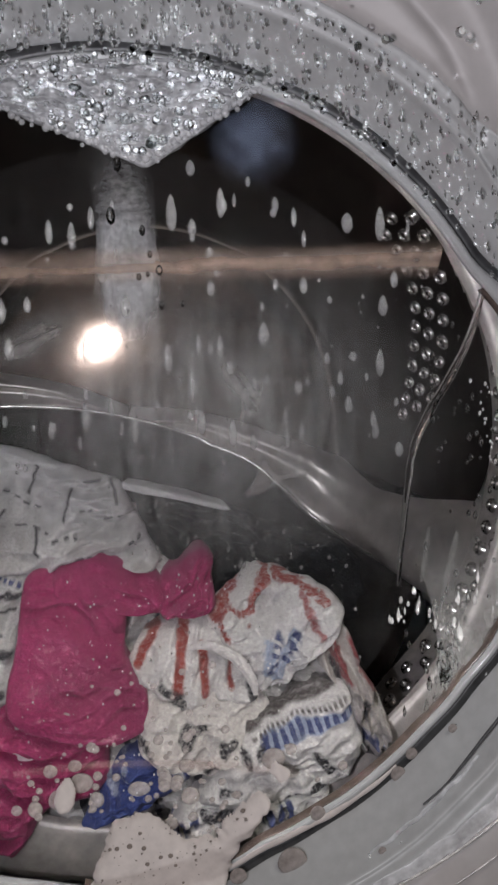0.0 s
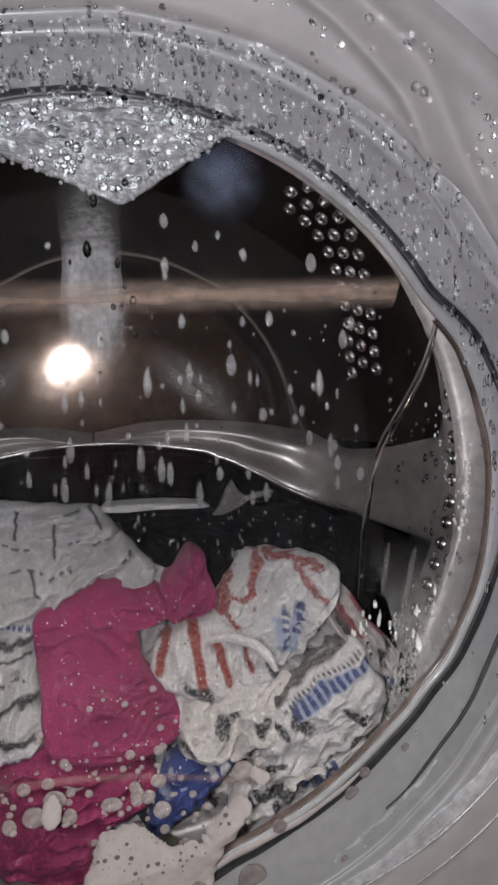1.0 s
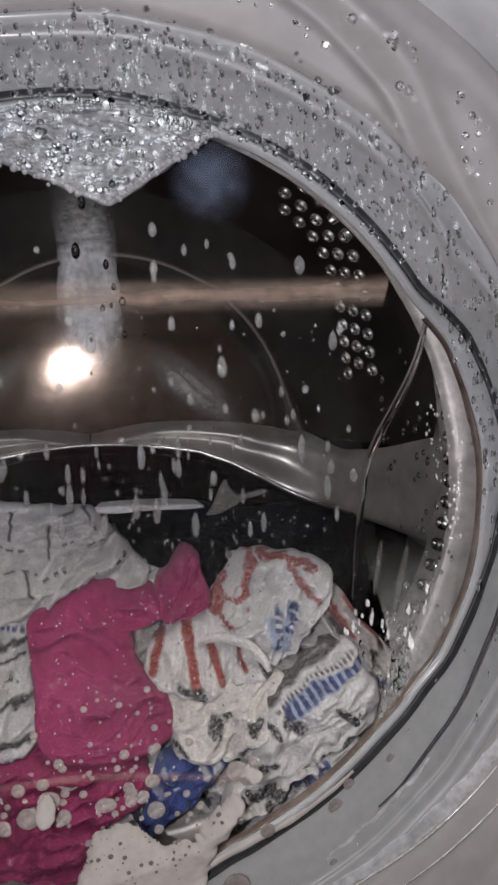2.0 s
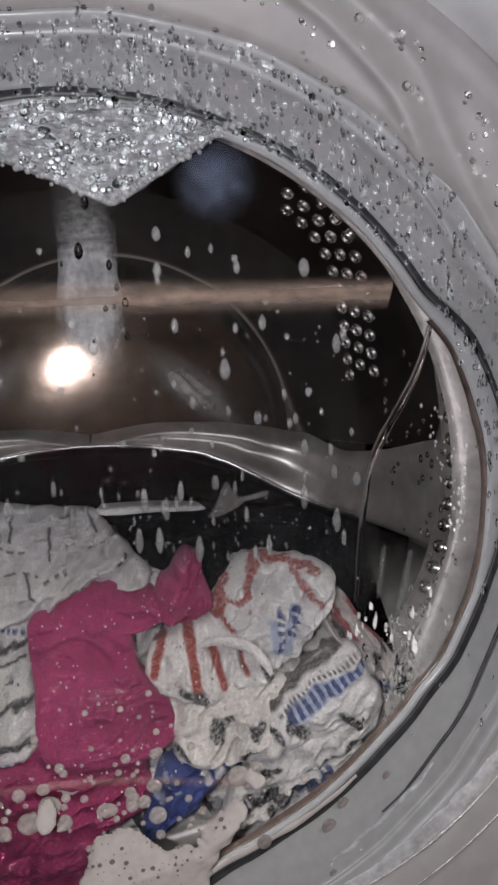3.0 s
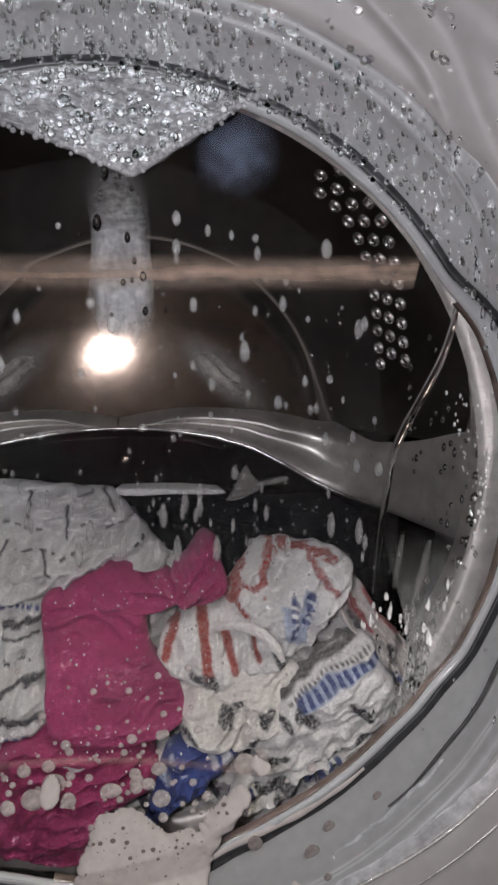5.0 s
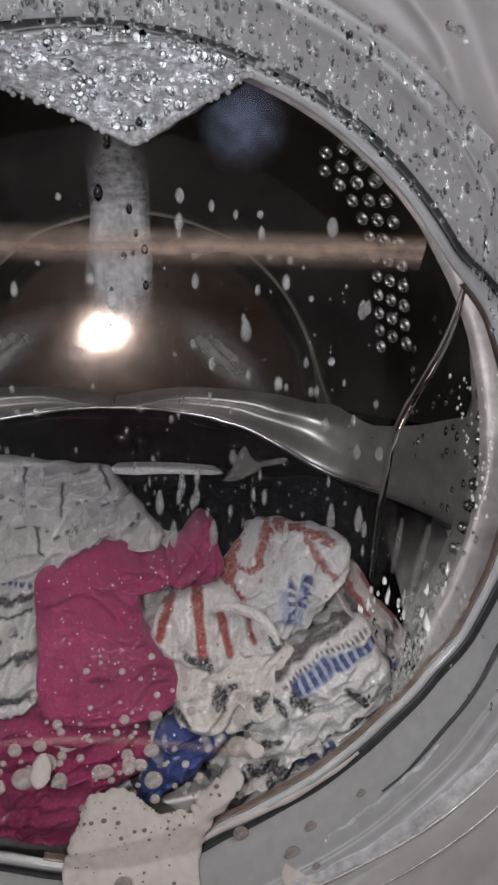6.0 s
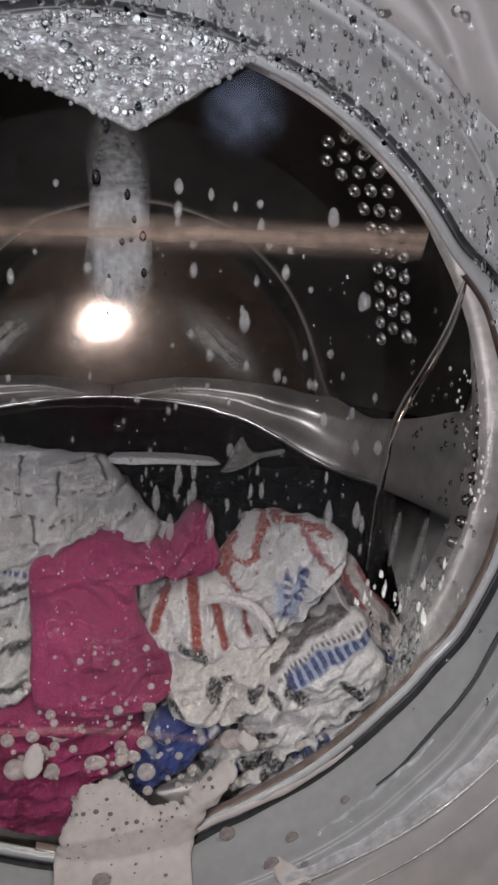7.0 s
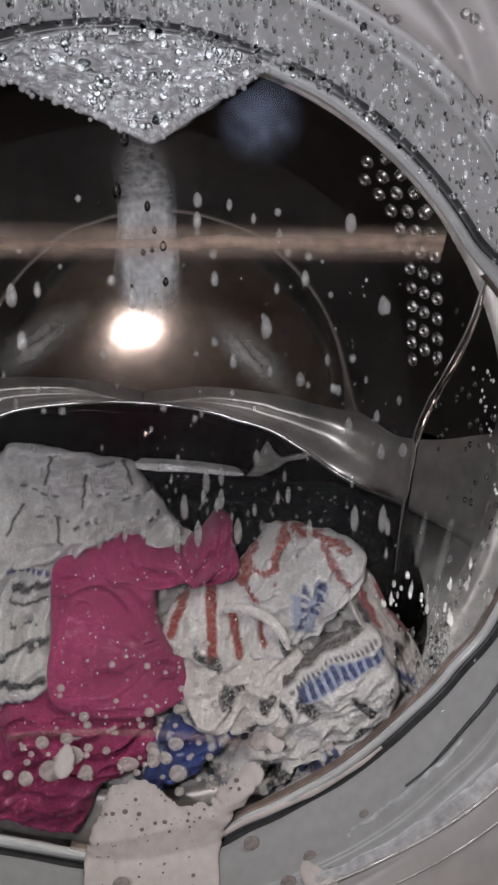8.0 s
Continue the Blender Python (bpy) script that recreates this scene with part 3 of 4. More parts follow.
def cloth_mesh(name, outline, mat, back=0.0, puff=0.008, fold=0.004, angle=0.0, size=0.03, seed=0, rag=0.0020, rings=44, surface=laundry_depth, thick=0.016):
    """A crumpled piece of cloth: outline in millimetres from the drum's axis, folds that run along one direction."""
    pts = closed_curve([(x / 1000, z / 1000) for x, z in outline])
    cx, cz = sum(p[0] for p in pts) / len(pts), sum(p[1] for p in pts) / len(pts)
    n = len(pts)
    size *= 0.78
    ca, sa = math.cos(radians(angle)), math.sin(radians(angle))
    verts = []
    last = rings + 3 if thick else rings + 1
    for i in range(last):
        s = min(1.0, (i / rings) ** 0.8)
        for x, z in pts:
            e = 1 + rag * 30 * noise.noise((x * 160 + seed, z * 160, 3.3)) * s
            X, Z = cx + (x - cx) * s * e, cz + (z - cz) * s * e
            u, v = (X * ca + Z * sa) / size, (-X * sa + Z * ca) / size
            warp = noise.noise((u * 0.6 + seed, v * 0.6, seed * 1.7)) * 1.1
            f = 0.95 * ridge(noise.noise((u * 0.45 + seed, v * 1.5 + warp, 1.1))) + 0.6 * ridge(noise.noise((u * 1.3, v * 2.6 + warp + seed, 5.1))) + 0.08 * noise.noise((u * 5, v * 5, seed))
            f += 0.20 * ridge(noise.noise((u * 2.2 + 7, v * 5.0 + 2 * warp, seed + 2.0))) + 0.03 * ridge(noise.noise((u * 6, v * 9 + warp, seed + 4.0)))
            y = surface(X, Z) + back - puff * math.sqrt(max(0.0, 1 - s ** 5)) - 2.3 * fold * (f - 0.6) * (0.35 + 0.65 * (1 - s ** 8))
            if i > rings:
                y += thick * (i - rings) / 2
                X, Z = X + (cx - X) * 0.04 * (i - rings), Z + (cz - Z) * 0.04 * (i - rings)
            verts.append((X, y, Z))
    return mesh_of(name, verts, grid_faces(last, n), mat)


def garment(name, pieces, label, category):
    """The first piece is the garment itself, the others are parts of it."""
    top = None
    for pname, outline, mat, kw, plabel in pieces:
        me = cloth_mesh(pname, outline, mat, **kw)
        if top is None:
            top = tagged(part(name, me), label, category)
            top.matrix_world = pose(AX, 0, AZ)
        else:
            part(pname, me, top, plabel)
    TURNING.append(top)
    return top


garment("white_towel", [("towel", [(-125, -60), (-95, -40), (-20, -35), (27, -43), (76, -51), (113, -54), (130, -79), (146, -108), (130, -131), (109, -150), (77, -170), (28, -188), (-25, -201), (-75, -196), (-115, -160), (-135, -105)], HEAP, dict(back=0.024, puff=0.01, fold=0.008, seed=2, rings=60), "")],
        "damp white cotton towel under the other laundry", "towel")
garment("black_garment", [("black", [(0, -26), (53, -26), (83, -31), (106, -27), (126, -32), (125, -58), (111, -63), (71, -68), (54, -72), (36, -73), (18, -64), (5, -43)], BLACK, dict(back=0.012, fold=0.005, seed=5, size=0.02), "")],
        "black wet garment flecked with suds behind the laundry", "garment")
garment("checked_shirt", [
    ("body", [(-83, -19), (-48, -18), (-26, -20), (-8, -23), (0, -35), (10, -45), (20, -56), (20, -64), (6, -65), (-18, -64), (-29, -69), (-42, -74), (-74, -71)], TEE, dict(puff=0.012, fold=0.0078, angle=28, seed=11, size=0.027), ""),
    ("sleeve", [(-74, -69), (-45, -74), (-39, -86), (-37, -112), (-36, -123), (-47, -128), (-64, -125)], TEE_BLUE, dict(back=0.006, fold=0.006, angle=70, seed=14, size=0.025), "white sleeve with dark print"),
    ("back_panel", [(-120, -62), (-95, -42), (-66, -66), (-60, -125), (-66, -182), (-95, -172), (-122, -130)], TEE_BLUE, dict(back=0.008, fold=0.006, angle=50, seed=17, size=0.026), "wet back panel with dark print"),
    ("hem", [(-9, -22), (21, -21.5), (51, -23.5), (52, -26.5), (27, -25.5), (0, -26)], TEE, dict(back=-0.004, puff=0.003, fold=0.001, seed=15, size=0.02, rings=12, rag=0.006), "white rolled hem")],
    "white cotton shirt with thin black check lines, wet", "shirt")
garment("red_striped_cloth", [
    ("lower_fold", [(15, -102), (19, -92), (33, -81), (48, -77), (65, -82), (79, -94), (79, -102), (61, -108), (49, -113), (36, -112), (23, -110)], RED, dict(back=-0.002, fold=0.0055, angle=80, seed=21, size=0.022), ""),
    ("upper_fold", [(54, -68), (64, -56), (76, -47), (96, -47), (108, -48), (118, -54), (115, -65), (105, -78), (94, -92), (80, -97), (70, -90), (56, -85), (51, -76)], RED_UP, dict(puff=0.014, fold=0.0058, angle=40, seed=24, size=0.02), "crumpled white fold with red and blue print")],
    "white cotton cloth with red stripes, crumpled and wet", "cloth")
TWIST = cloth_material("plain_white_cotton", (0.56, 0.535, 0.525), (0.47, 0.44, 0.43))
for pts, wide in (([(44, 68, -87), (50, 64, -83), (59, 60, -82.5), (68, 56, -85), (75, 50, -91), (78, 48, -97)], 0.0030), ([(88, 60, -92), (95, 62, -86), (101, 64, -79), (108, 68, -72)], 0.0026)):
    part("rolled_edge", tube_mesh("rolled_edge", pts, wide, TWIST, flat=0.8), TURNING[-1], "twisted plain white edge")
garment("cream_towel", [("cream", [(26, -113), (50, -105), (77, -100), (87, -104), (78, -114), (74, -126), (60, -137), (36, -136), (26, -130)], CREAM, dict(back=0.0, puff=0.008, fold=0.006, angle=30, seed=31, size=0.02), "")],
        "cream terry towel with dark printed patches", "towel")
garment("blue_dash_towel", [("towel", [(76, -112), (90, -100), (106, -87), (118, -80), (123, -90), (132, -105), (131, -118), (117, -133), (98, -143), (76, -151), (60, -150), (65, -134)], TOWEL, dict(back=-0.002, puff=0.010, fold=0.0036, angle=35, seed=35, size=0.024), "")],
        "white terry towel with a border of blue dashes", "towel")
garment("printed_cloth", [("cloth", [(111, -63), (121, -63), (125, -73), (134, -81), (143, -94), (148, -107), (139, -115), (131, -109), (120, -88), (107, -78)], CORNER, dict(back=0.004, puff=0.008, fold=0.007, angle=120, seed=41, size=0.018), "")],
        "red and blue printed cloth crumpled at the drum edge", "cloth")
garment("blue_cloth", [("cloth", [(8, -174), (12, -160), (16, -142), (28, -134), (49, -130), (54, -143), (41, -154), (25, -165)], BLUE, dict(back=0.003, puff=0.006, fold=0.005, angle=40, seed=45, size=0.02), "")],
        "blue patterned cotton cloth half under the foam", "cloth")
garment("speckled_cloth", [("cloth", [(47, -166), (55, -150), (73, -146), (98, -137), (119, -130), (116, -142), (98, -153), (77, -165), (55, -173)], SPECK, dict(back=-0.004, puff=0.007, fold=0.006, angle=30, seed=48, size=0.018), "")],
        "white cloth with dark and blue speckles", "cloth")
garment("pink_shirt", [
    ("body", [(-45, -74), (-32, -69), (8, -71), (10, -84), (12, -96), (20, -105), (27, -111), (27, -125), (1, -132), (-35, -126), (-41, -99)], PINK, dict(back=-0.008, puff=0.007, fold=0.004, angle=0, seed=51, size=0.03, rag=0.0005), ""),
    ("collar", [(-33, -73), (-26, -61), (-11, -58), (9, -63), (24, -65), (29, -77), (10, -82), (-8, -81), (-28, -80)], PINK, dict(back=-0.008, puff=0.010, fold=0.004, angle=-10, seed=54, size=0.026, rag=0.0005), "rolled pink edge"),
    ("sleeve", [(23, -64), (33, -54), (41, -46), (49, -48), (50, -57), (54, -68), (48, -75), (33, -80), (25, -77)], PINK, dict(back=-0.010, puff=0.010, fold=0.006, angle=60, seed=57, size=0.018, rag=0.0005), "twisted pink sleeve"),
    ("tail", [(-64, -133), (-52, -126), (-36, -123), (1, -130), (15, -136), (12, -156), (-9, -169), (-21, -195), (-50, -190), (-66, -184)], PINK, dict(back=0.006, puff=0.008, fold=0.0055, angle=10, seed=59, size=0.022), "soaked pink tail")],
    "bright pink cotton shirt lying wet on the laundry", "shirt")


# ---- foam ----
def collar_depth(r):
    pts = [(0.160, 0.002), (0.168, -0.002), (0.1705, -0.0055), (0.175, -0.014), (0.179, -0.024), (0.183, -0.031), (0.1875, -0.033), (0.198, -0.0425), (0.206, -0.048), (0.223, -0.051)]
    for (r0, y0), (r1, y1) in zip(pts, pts[1:]):
        if r <= r1:
            return y0 + (y1 - y0) * (r - r0) / (r1 - r0)
    return -0.05


def foam_depth(X, Z):
    r = math.hypot(X, Z)
    over = collar_depth(max(0.160, r - ring_warp(math.degrees(math.atan2(Z, X)), r))) - 0.0012
    return min(bowl_depth(X, Z) - 0.0015, over) if r > 0.166 else bowl_depth(X, Z) - 0.0015


LUMPS = [(4, -173, 14, 14), (6, -206, 20, 24), (-8, -159, 8, 7.5), (1, -154, 7, 6.5), (-12, -171, 6, 8), (10, -160, 7, 7), (18, -166, 9, 8), (14, -180, 10, 10), (25, -171, 8, 8), (30, -162, 7.5, 6.5), (25, -188, 9, 12), (36, -155, 6.2, 5), (42.5, -148.6, 5.6, 4.2), (48, -143, 4.8, 3.6), (53, -138.4, 4.0, 3.0), (-15, -192, 8, 12)]
DABS = [(-33, -140, 4.2, 6.0), (61, -127.5, 4.4, 3.6), (76, -166, 8, 2.6)]


def foam_mesh(name, lumps, thick, seed):
    """Lumps of foam that run together into one rounded mass with an uneven edge, lying on the glass and the gasket."""
    def field(x, z):
        f = sum(math.exp(0.75 - 0.75 * (((x - a) / p) ** 2 + ((z - b) / q) ** 2)) for a, b, p, q in lumps)
        return f * (1 + 0.50 * noise.noise((x * 0.13 + seed, z * 0.13, 2.2)) + 0.30 * noise.noise((x * 0.34, z * 0.34 + seed, 5.2)))

    d = 0.75
    x0, x1 = min(a - p for a, b, p, q in lumps) - 8, max(a + p for a, b, p, q in lumps) + 8
    z0, z1 = max(-236.0, min(b - q for a, b, p, q in lumps) - 8), max(b + q for a, b, p, q in lumps) + 8
    nx, nz = int((x1 - x0) / d), int((z1 - z0) / d)
    value = [[field(x0 + d * i, z0 + d * k) for k in range(nz)] for i in range(nx)]
    index, verts, faces = {}, [], []

    def vertex(i, k):
        if (i, k) not in index:
            x, z, f = x0 + d * i, z0 + d * k, value[i][k]
            if f < 1:
                gx, gz = (field(x + 0.2, z) - f) / 0.2, (field(x, z + 0.2) - f) / 0.2
                g = gx * gx + gz * gz
                if g > 1e-6:
                    move = min((1 - f) / g, d * 1.4 / math.sqrt(g))
                    x, z = x + gx * move, z + gz * move
            h = thick * math.sqrt(max(0.0, 1 - 1 / max(1.0, f) ** 1.6)) * (1 + 0.12 * noise.noise((x * 0.15, z * 0.15, seed)))
            index[i, k] = len(verts)
            verts.append((x / 1000, foam_depth(x / 1000, z / 1000) - h - 0.0002, z / 1000))
        return index[i, k]

    for i in range(nx - 1):
        for k in range(nz - 1):
            if sum(value[i + u][k + w] >= 1 for u in (0, 1) for w in (0, 1)) >= 2:
                faces.append((vertex(i, k), vertex(i + 1, k), vertex(i + 1, k + 1), vertex(i, k + 1)))
    return mesh_of(name, verts, faces, FOAM)


foam_ob = tagged(part("soap_foam", foam_mesh("soap_foam", LUMPS, 0.0042, 61)), "cream soap foam with small bubbles against the glass", "foam")
TURNING.append(foam_ob)
for k, dab in enumerate(DABS):
    TURNING.append(tagged(part("foam_dab", foam_mesh("foam_dab", [dab], 0.0022, 70 + k)), "small dab of cream soap foam on the wet glass", "foam", "dabs of foam"))
for ob in TURNING[-4:]:
    ob.matrix_world = pose(AX, 0, AZ)


# ---- suds, drops, films and painted reflections on the glass, the gasket and the drum back ----


def soft_film(name, colour, centre, radius, most, squash=(1, 0, 1), streak=(1, 1, 1)):
    """A thin film of soap, water or painted reflection that fades out towards its edge."""
    mat = material(name, colour, 0.4, grain=180, vary=0.3, bump=0.2)
    nt = mat.node_tree
    tc = nt.nodes.new("ShaderNodeTexCoord")
    mp = nt.nodes.new("ShaderNodeVectorMath")
    mp.operation = "DISTANCE"
    mp.inputs[1].default_value = centre
    fade = nt.nodes.new("ShaderNodeMapRange")
    fade.interpolation_type = "SMOOTHSTEP"
    fade.inputs["From Min"].default_value, fade.inputs["From Max"].default_value = radius, radius * 0.1
    fade.inputs["To Min"].default_value, fade.inputs["To Max"].default_value = 0.0, most
    flat = nt.nodes.new("ShaderNodeVectorMath")
    flat.operation = "MULTIPLY"
    flat.inputs[1].default_value = squash
    link(nt, tc.outputs["Object"], flat.inputs[0])
    link(nt, flat.outputs["Vector"], mp.inputs[0])
    link(nt, mp.outputs["Value"], fade.inputs["Value"])
    nz = nt.nodes.new("ShaderNodeTexNoise")
    nz.inputs["Scale"].default_value, nz.inputs["Detail"].default_value = 160, 5
    run = nt.nodes.new("ShaderNodeVectorMath")
    run.operation = "MULTIPLY"
    run.inputs[1].default_value = streak
    link(nt, tc.outputs["Object"], run.inputs[0])
    link(nt, run.outputs["Vector"], nz.inputs["Vector"])
    m = nt.nodes.new("ShaderNodeMath")
    m.operation = "MULTIPLY"
    link(nt, fade.outputs["Result"], m.inputs[0])
    link(nt, nz.outputs["Fac"], m.inputs[1])
    link(nt, m.outputs[0], nt.nodes["Principled BSDF"].inputs["Alpha"])
    return mat


def on_glass(ob, label, category, kind=""):
    tagged(ob, label, category, kind=kind)
    ob.matrix_world = pose(AX, 0, AZ)
    ob.visible_shadow = False
    return ob


def over_glass(X, Z):
    return bowl_depth(X, Z) + 0.0035


# Whitish film painting the torch's glare streak above its mirror spot.
GLARE_FILM = soft_film("glare_streak_film", (0.82, 0.82, 0.82), (-0.014, 0.0, 0.0655), 0.044, 3.0, squash=(1.35, 0, 0.56), streak=(1.0, 1.0, 0.16))
# Brown film that paints the reflection along the bend of the glass.
BAND = soft_film("brown_reflection_film", (0.30, 0.22, 0.175), (0.0, 0.0, 0.0895), 0.0080, 1.25, squash=(0.0, 0, 1.0), streak=(0.1, 1, 1))
# Thin pale film that paints a torch glint on the lower glass.
GLINT_LINE = soft_film("pale_glint_film", (0.42, 0.25, 0.20), (0.0, 0.0, -0.132), 0.0020, 0.5, squash=(0.0, 0, 1.0), streak=(0.5, 1, 1))
glass_film_band("moulded_band", 0.0895, 0.130, 0.017, 0.0004, BAND, 0.002, "brown reflection painted as a band on the glass")
glass_film_band("moulded_line", -0.132, 0.062, 0.005, 0.0008, GLINT_LINE, 0.0, "torch glint low on the glass, painted as a pale line")
# Grey film that paints the sheen of the pressed arms on the steel.
ARM_SHEEN = soft_film("arm_sheen_film", (0.50, 0.47, 0.44), (0.0, 0.0, 0.0), 0.021, 1.0, squash=(0.36, 0, 1.0), streak=(0.25, 1, 1))
for x, turn in ((66, 41), (-98, -41)):
    verts = [(-0.060 + 0.120 * i / 30, 0.0008 * math.cos(math.pi * (k / 12 - 0.5)), -0.022 + 0.044 * k / 12) for i in range(31) for k in range(13)]
    arm = part("pressed_arm", mesh_of("pressed_arm", verts, grid_faces(31, 13, False), ARM_SHEEN), drum_ob, "sheen of a pressed arm, painted as a soft film on the drum back")
    arm.matrix_local = pose(x / 1000, 0.2985, 0.038, 0, turn, 0)
    arm.visible_shadow = False
# Glare smeared upwards on the drum steel, laid in as a film.
glare = on_glass(part("water_stream", cloth_mesh("water_stream", [(-27, 206), (8, 206), (12, 130), (15, 82), (9, 60), (-4, 54), (-19, 54), (-32, 62), (-38, 82), (-33, 130)], GLARE_FILM, surface=lambda X, Z: back_depth(X, Z) - 0.007, puff=0.001, fold=0.0003, angle=90, seed=71, size=0.008, rag=0.002, thick=0.0, rings=40)),
                  "torch glare streak painted as a cloudy film on the drum back", "water")
# Bluish film that paints a hazy reflection on the upper glass.
BLUE_REFLECTION = soft_film("bluish_reflection_film", (0.30, 0.36, 0.52), (0.053, 0.0, 0.137), 0.020, 0.50)
on_glass(part("soap_smear", cloth_mesh("soap_smear", [(38, 146), (53, 155), (68, 146), (73, 135), (66, 119), (53, 112), (40, 119), (33, 135)], BLUE_REFLECTION, surface=over_glass, puff=0.0, fold=0.0, thick=0.0, rings=10)),
         "faint bluish reflection painted as a film on the upper glass", "smear")

flap = tagged(part("gasket_flap", cloth_mesh("gasket_flap", [(-62, 151), (-45, 147), (-31, 142), (-12, 134), (7, 126), (13, 126), (30, 136), (48, 148), (54, 153), (40, 160), (10, 164), (-30, 162), (-55, 157)], FLAP, surface=lambda X, Z: -0.002, puff=0.004, fold=0.0022, seed=73, size=0.008, rag=0.0015, thick=0.006)),
              "pointed grey rubber drip flap covered in suds and drops", "gasket flap")
flap.matrix_world = pose(AX, 0, AZ)
part("rolled_edge", tube_mesh("rolled_edge", [(-56, -5, 150), (-31, -5, 143), (-12, -5, 135), (5, -5, 127.5), (10, -5, 125.5), (15, -5, 127.5), (30, -5, 137), (50, -5, 150)], 0.0012, FLAP, per=14), flap, "beaded rolled edge of the flap")


def dome(r, h, stretch=1.0, segs=8, rows=3):
    """A rounded drop that bulges towards the viewer, standing on y = 0."""
    v = []
    for i in range(rows):
        e = math.pi / 2 * i / rows
        for j in range(segs):
            a = 2 * math.pi * j / segs
            w = r * math.cos(e)
            z = math.sin(a)
            v.append((w * math.cos(a) * (1 - 0.25 * max(0.0, z) * (stretch - 1)), -h * math.sin(e), w * z * stretch))
    v.append((0, -h, 0))
    f = grid_faces(rows, segs)
    top = (rows - 1) * segs
    f += [(top + j, top + (j + 1) % segs, len(v) - 1) for j in range(segs)]
    f.append(tuple(range(segs))[::-1])
    return v, f


def scatter(name, places, mat, label, category):
    """Many small drops joined into one sheet of condensation."""
    verts, faces = [], []
    for x, y, z, r, h, st in places:
        v, f = dome(r, h, st)
        k = len(verts)
        verts += [(a + x, b + y, c + z) for a, b, c in v]
        faces += [tuple(i + k for i in q) for q in f]
    ob = tagged(part(name, mesh_of(name, verts, faces, mat)), label, category, kind="stuff")
    ob.matrix_world = pose(AX, 0, AZ)
    return ob


rng = random.Random(7)
spots = []
for _ in range(1500):
    a = rng.gauss(72, 38)
    r = 0.169 + 0.0175 * rng.random()
    s = 0.0004 + 0.0010 * rng.random() ** 2
    ca, sa = math.cos(radians(a)), math.sin(radians(a))
    spots.append((r * ca, collar_depth(r) - 0.0002, r * sa, s * 0.85, s * 0.45, 1.3 + 2.0 * rng.random()))
for _ in range(260):
    a = 20 + 120 * rng.random()
    r = rng.choice((0.1885, 0.1975, 0.2075)) + rng.gauss(0, 0.0015)
    s = 0.0007 + 0.0013 * rng.random() ** 2
    ca, sa = math.cos(radians(a)), math.sin(radians(a))
    spots.append((r * ca, collar_depth(r) - 0.0008, r * sa, s, s * 0.8, 1.0))
scatter("condensation", spots[::2], WATER, "clear water droplets beading on the rubber collar", "droplets").visible_shadow = False
scatter("condensation", spots[1::2], WATER, "clear water droplets casting small shadows on the rubber collar", "droplets")
spots = []
for _ in range(900):
    X = -60 + 112 * rng.random()
    Z = 127 + 36 * rng.random()
    if Z < 128 + 0.57 * abs(X - 10) * (1.0 if X > 10 else 0.62) or math.hypot(X, Z) > 163:
        continue
    s = 0.0007 + 0.0016 * rng.random() ** 2
    spots.append((X / 1000, -0.0072 - 0.001 * rng.random(), Z / 1000, s, s * 0.9, 1.0))
scatter("flap_bubbles", spots, WATER, "small clear bubbles on the drip flap", "droplets").visible_shadow = False
spots = []
for k in range(90):
    t = k / 69
    X, Z = (-56 + 66 * t * 2, 150 - 24 * t * 2) if t < 0.5 else (10 + 42 * (2 * t - 1), 126 + 25 * (2 * t - 1))
    e = 0.0007 + 0.0010 * rng.random()
    spots.append((X / 1000 + rng.gauss(0, 0.0008), -0.0062, Z / 1000 + rng.gauss(0, 0.0010), e, e, 1.0))
scatter("edge_froth", spots, FROTH, "pale froth along the edge of the drip flap", "droplets").visible_shadow = False
spots = []
for _ in range(130):
    a = rng.gauss(72, 22)
    r = 0.1635 + 0.0055 * rng.random()
    s = 0.0006 + 0.0010 * rng.random()
    spots.append((r * math.cos(radians(a)), -0.003, r * math.sin(radians(a)), s, s * 0.9, 1.0))
scatter("seam_bubbles", spots, WATER, "clear bubbles along the gasket seam", "droplets").visible_shadow = False
spots = []
for _ in range(150):
    X, Z = 0.150 * rng.random() - 0.02, -0.19 * rng.random() + 0.09
    if math.hypot(X, Z) > 0.15:
        continue
    s = 0.0003 + 0.0006 * rng.random() ** 2
    spots.append((X, over_glass(X, Z) + 0.002, Z, s, s, 1.3))
fine = scatter("fine_spray", spots, MILKY, "fine soapy spray on the inner glass", "droplets")
fine.visible_shadow = False

# Pale haze laid over the glass to lift the darks behind it.
HAZE_LIFT = soft_film("dark_lift_haze", (0.75, 0.74, 0.72), (0.03, 0.0, 0.0), 0.30, 0.026, streak=(1.0, 1.0, 0.3))
rows, cols, verts = 40, 120, []
for i in range(rows):
    for j in range(cols):
        r, a = 0.134 * i / (rows - 1), 2 * math.pi * j / cols
        verts.append((r * math.cos(a), over_glass(r * math.cos(a), r * math.sin(a)) - 0.0008, r * math.sin(a)))
veil = part("soap_veil", mesh_of("soap_veil", verts, grid_faces(rows, cols), HAZE_LIFT), glass, "thin streaky haze on the glass, added to lift the dark areas")
veil.visible_shadow = False
HAZE = soft_film("grey_soap_haze", (0.48, 0.47, 0.45), (0.150, 0.0, -0.074), 0.056, 1.0, squash=(1, 0, 0.85), streak=(1.0, 1.0, 0.4))
on_glass(part("soap_haze", cloth_mesh("soap_haze", [(126, -24), (143, -18), (159, -26), (154, -70), (143, -92), (126, -116), (118, -112), (124, -90), (128, -66)], HAZE, surface=over_glass, puff=0.0, fold=0.0, thick=0.0, rings=20)),
         "grey soap haze on the side of the glass", "smear")
spots = []
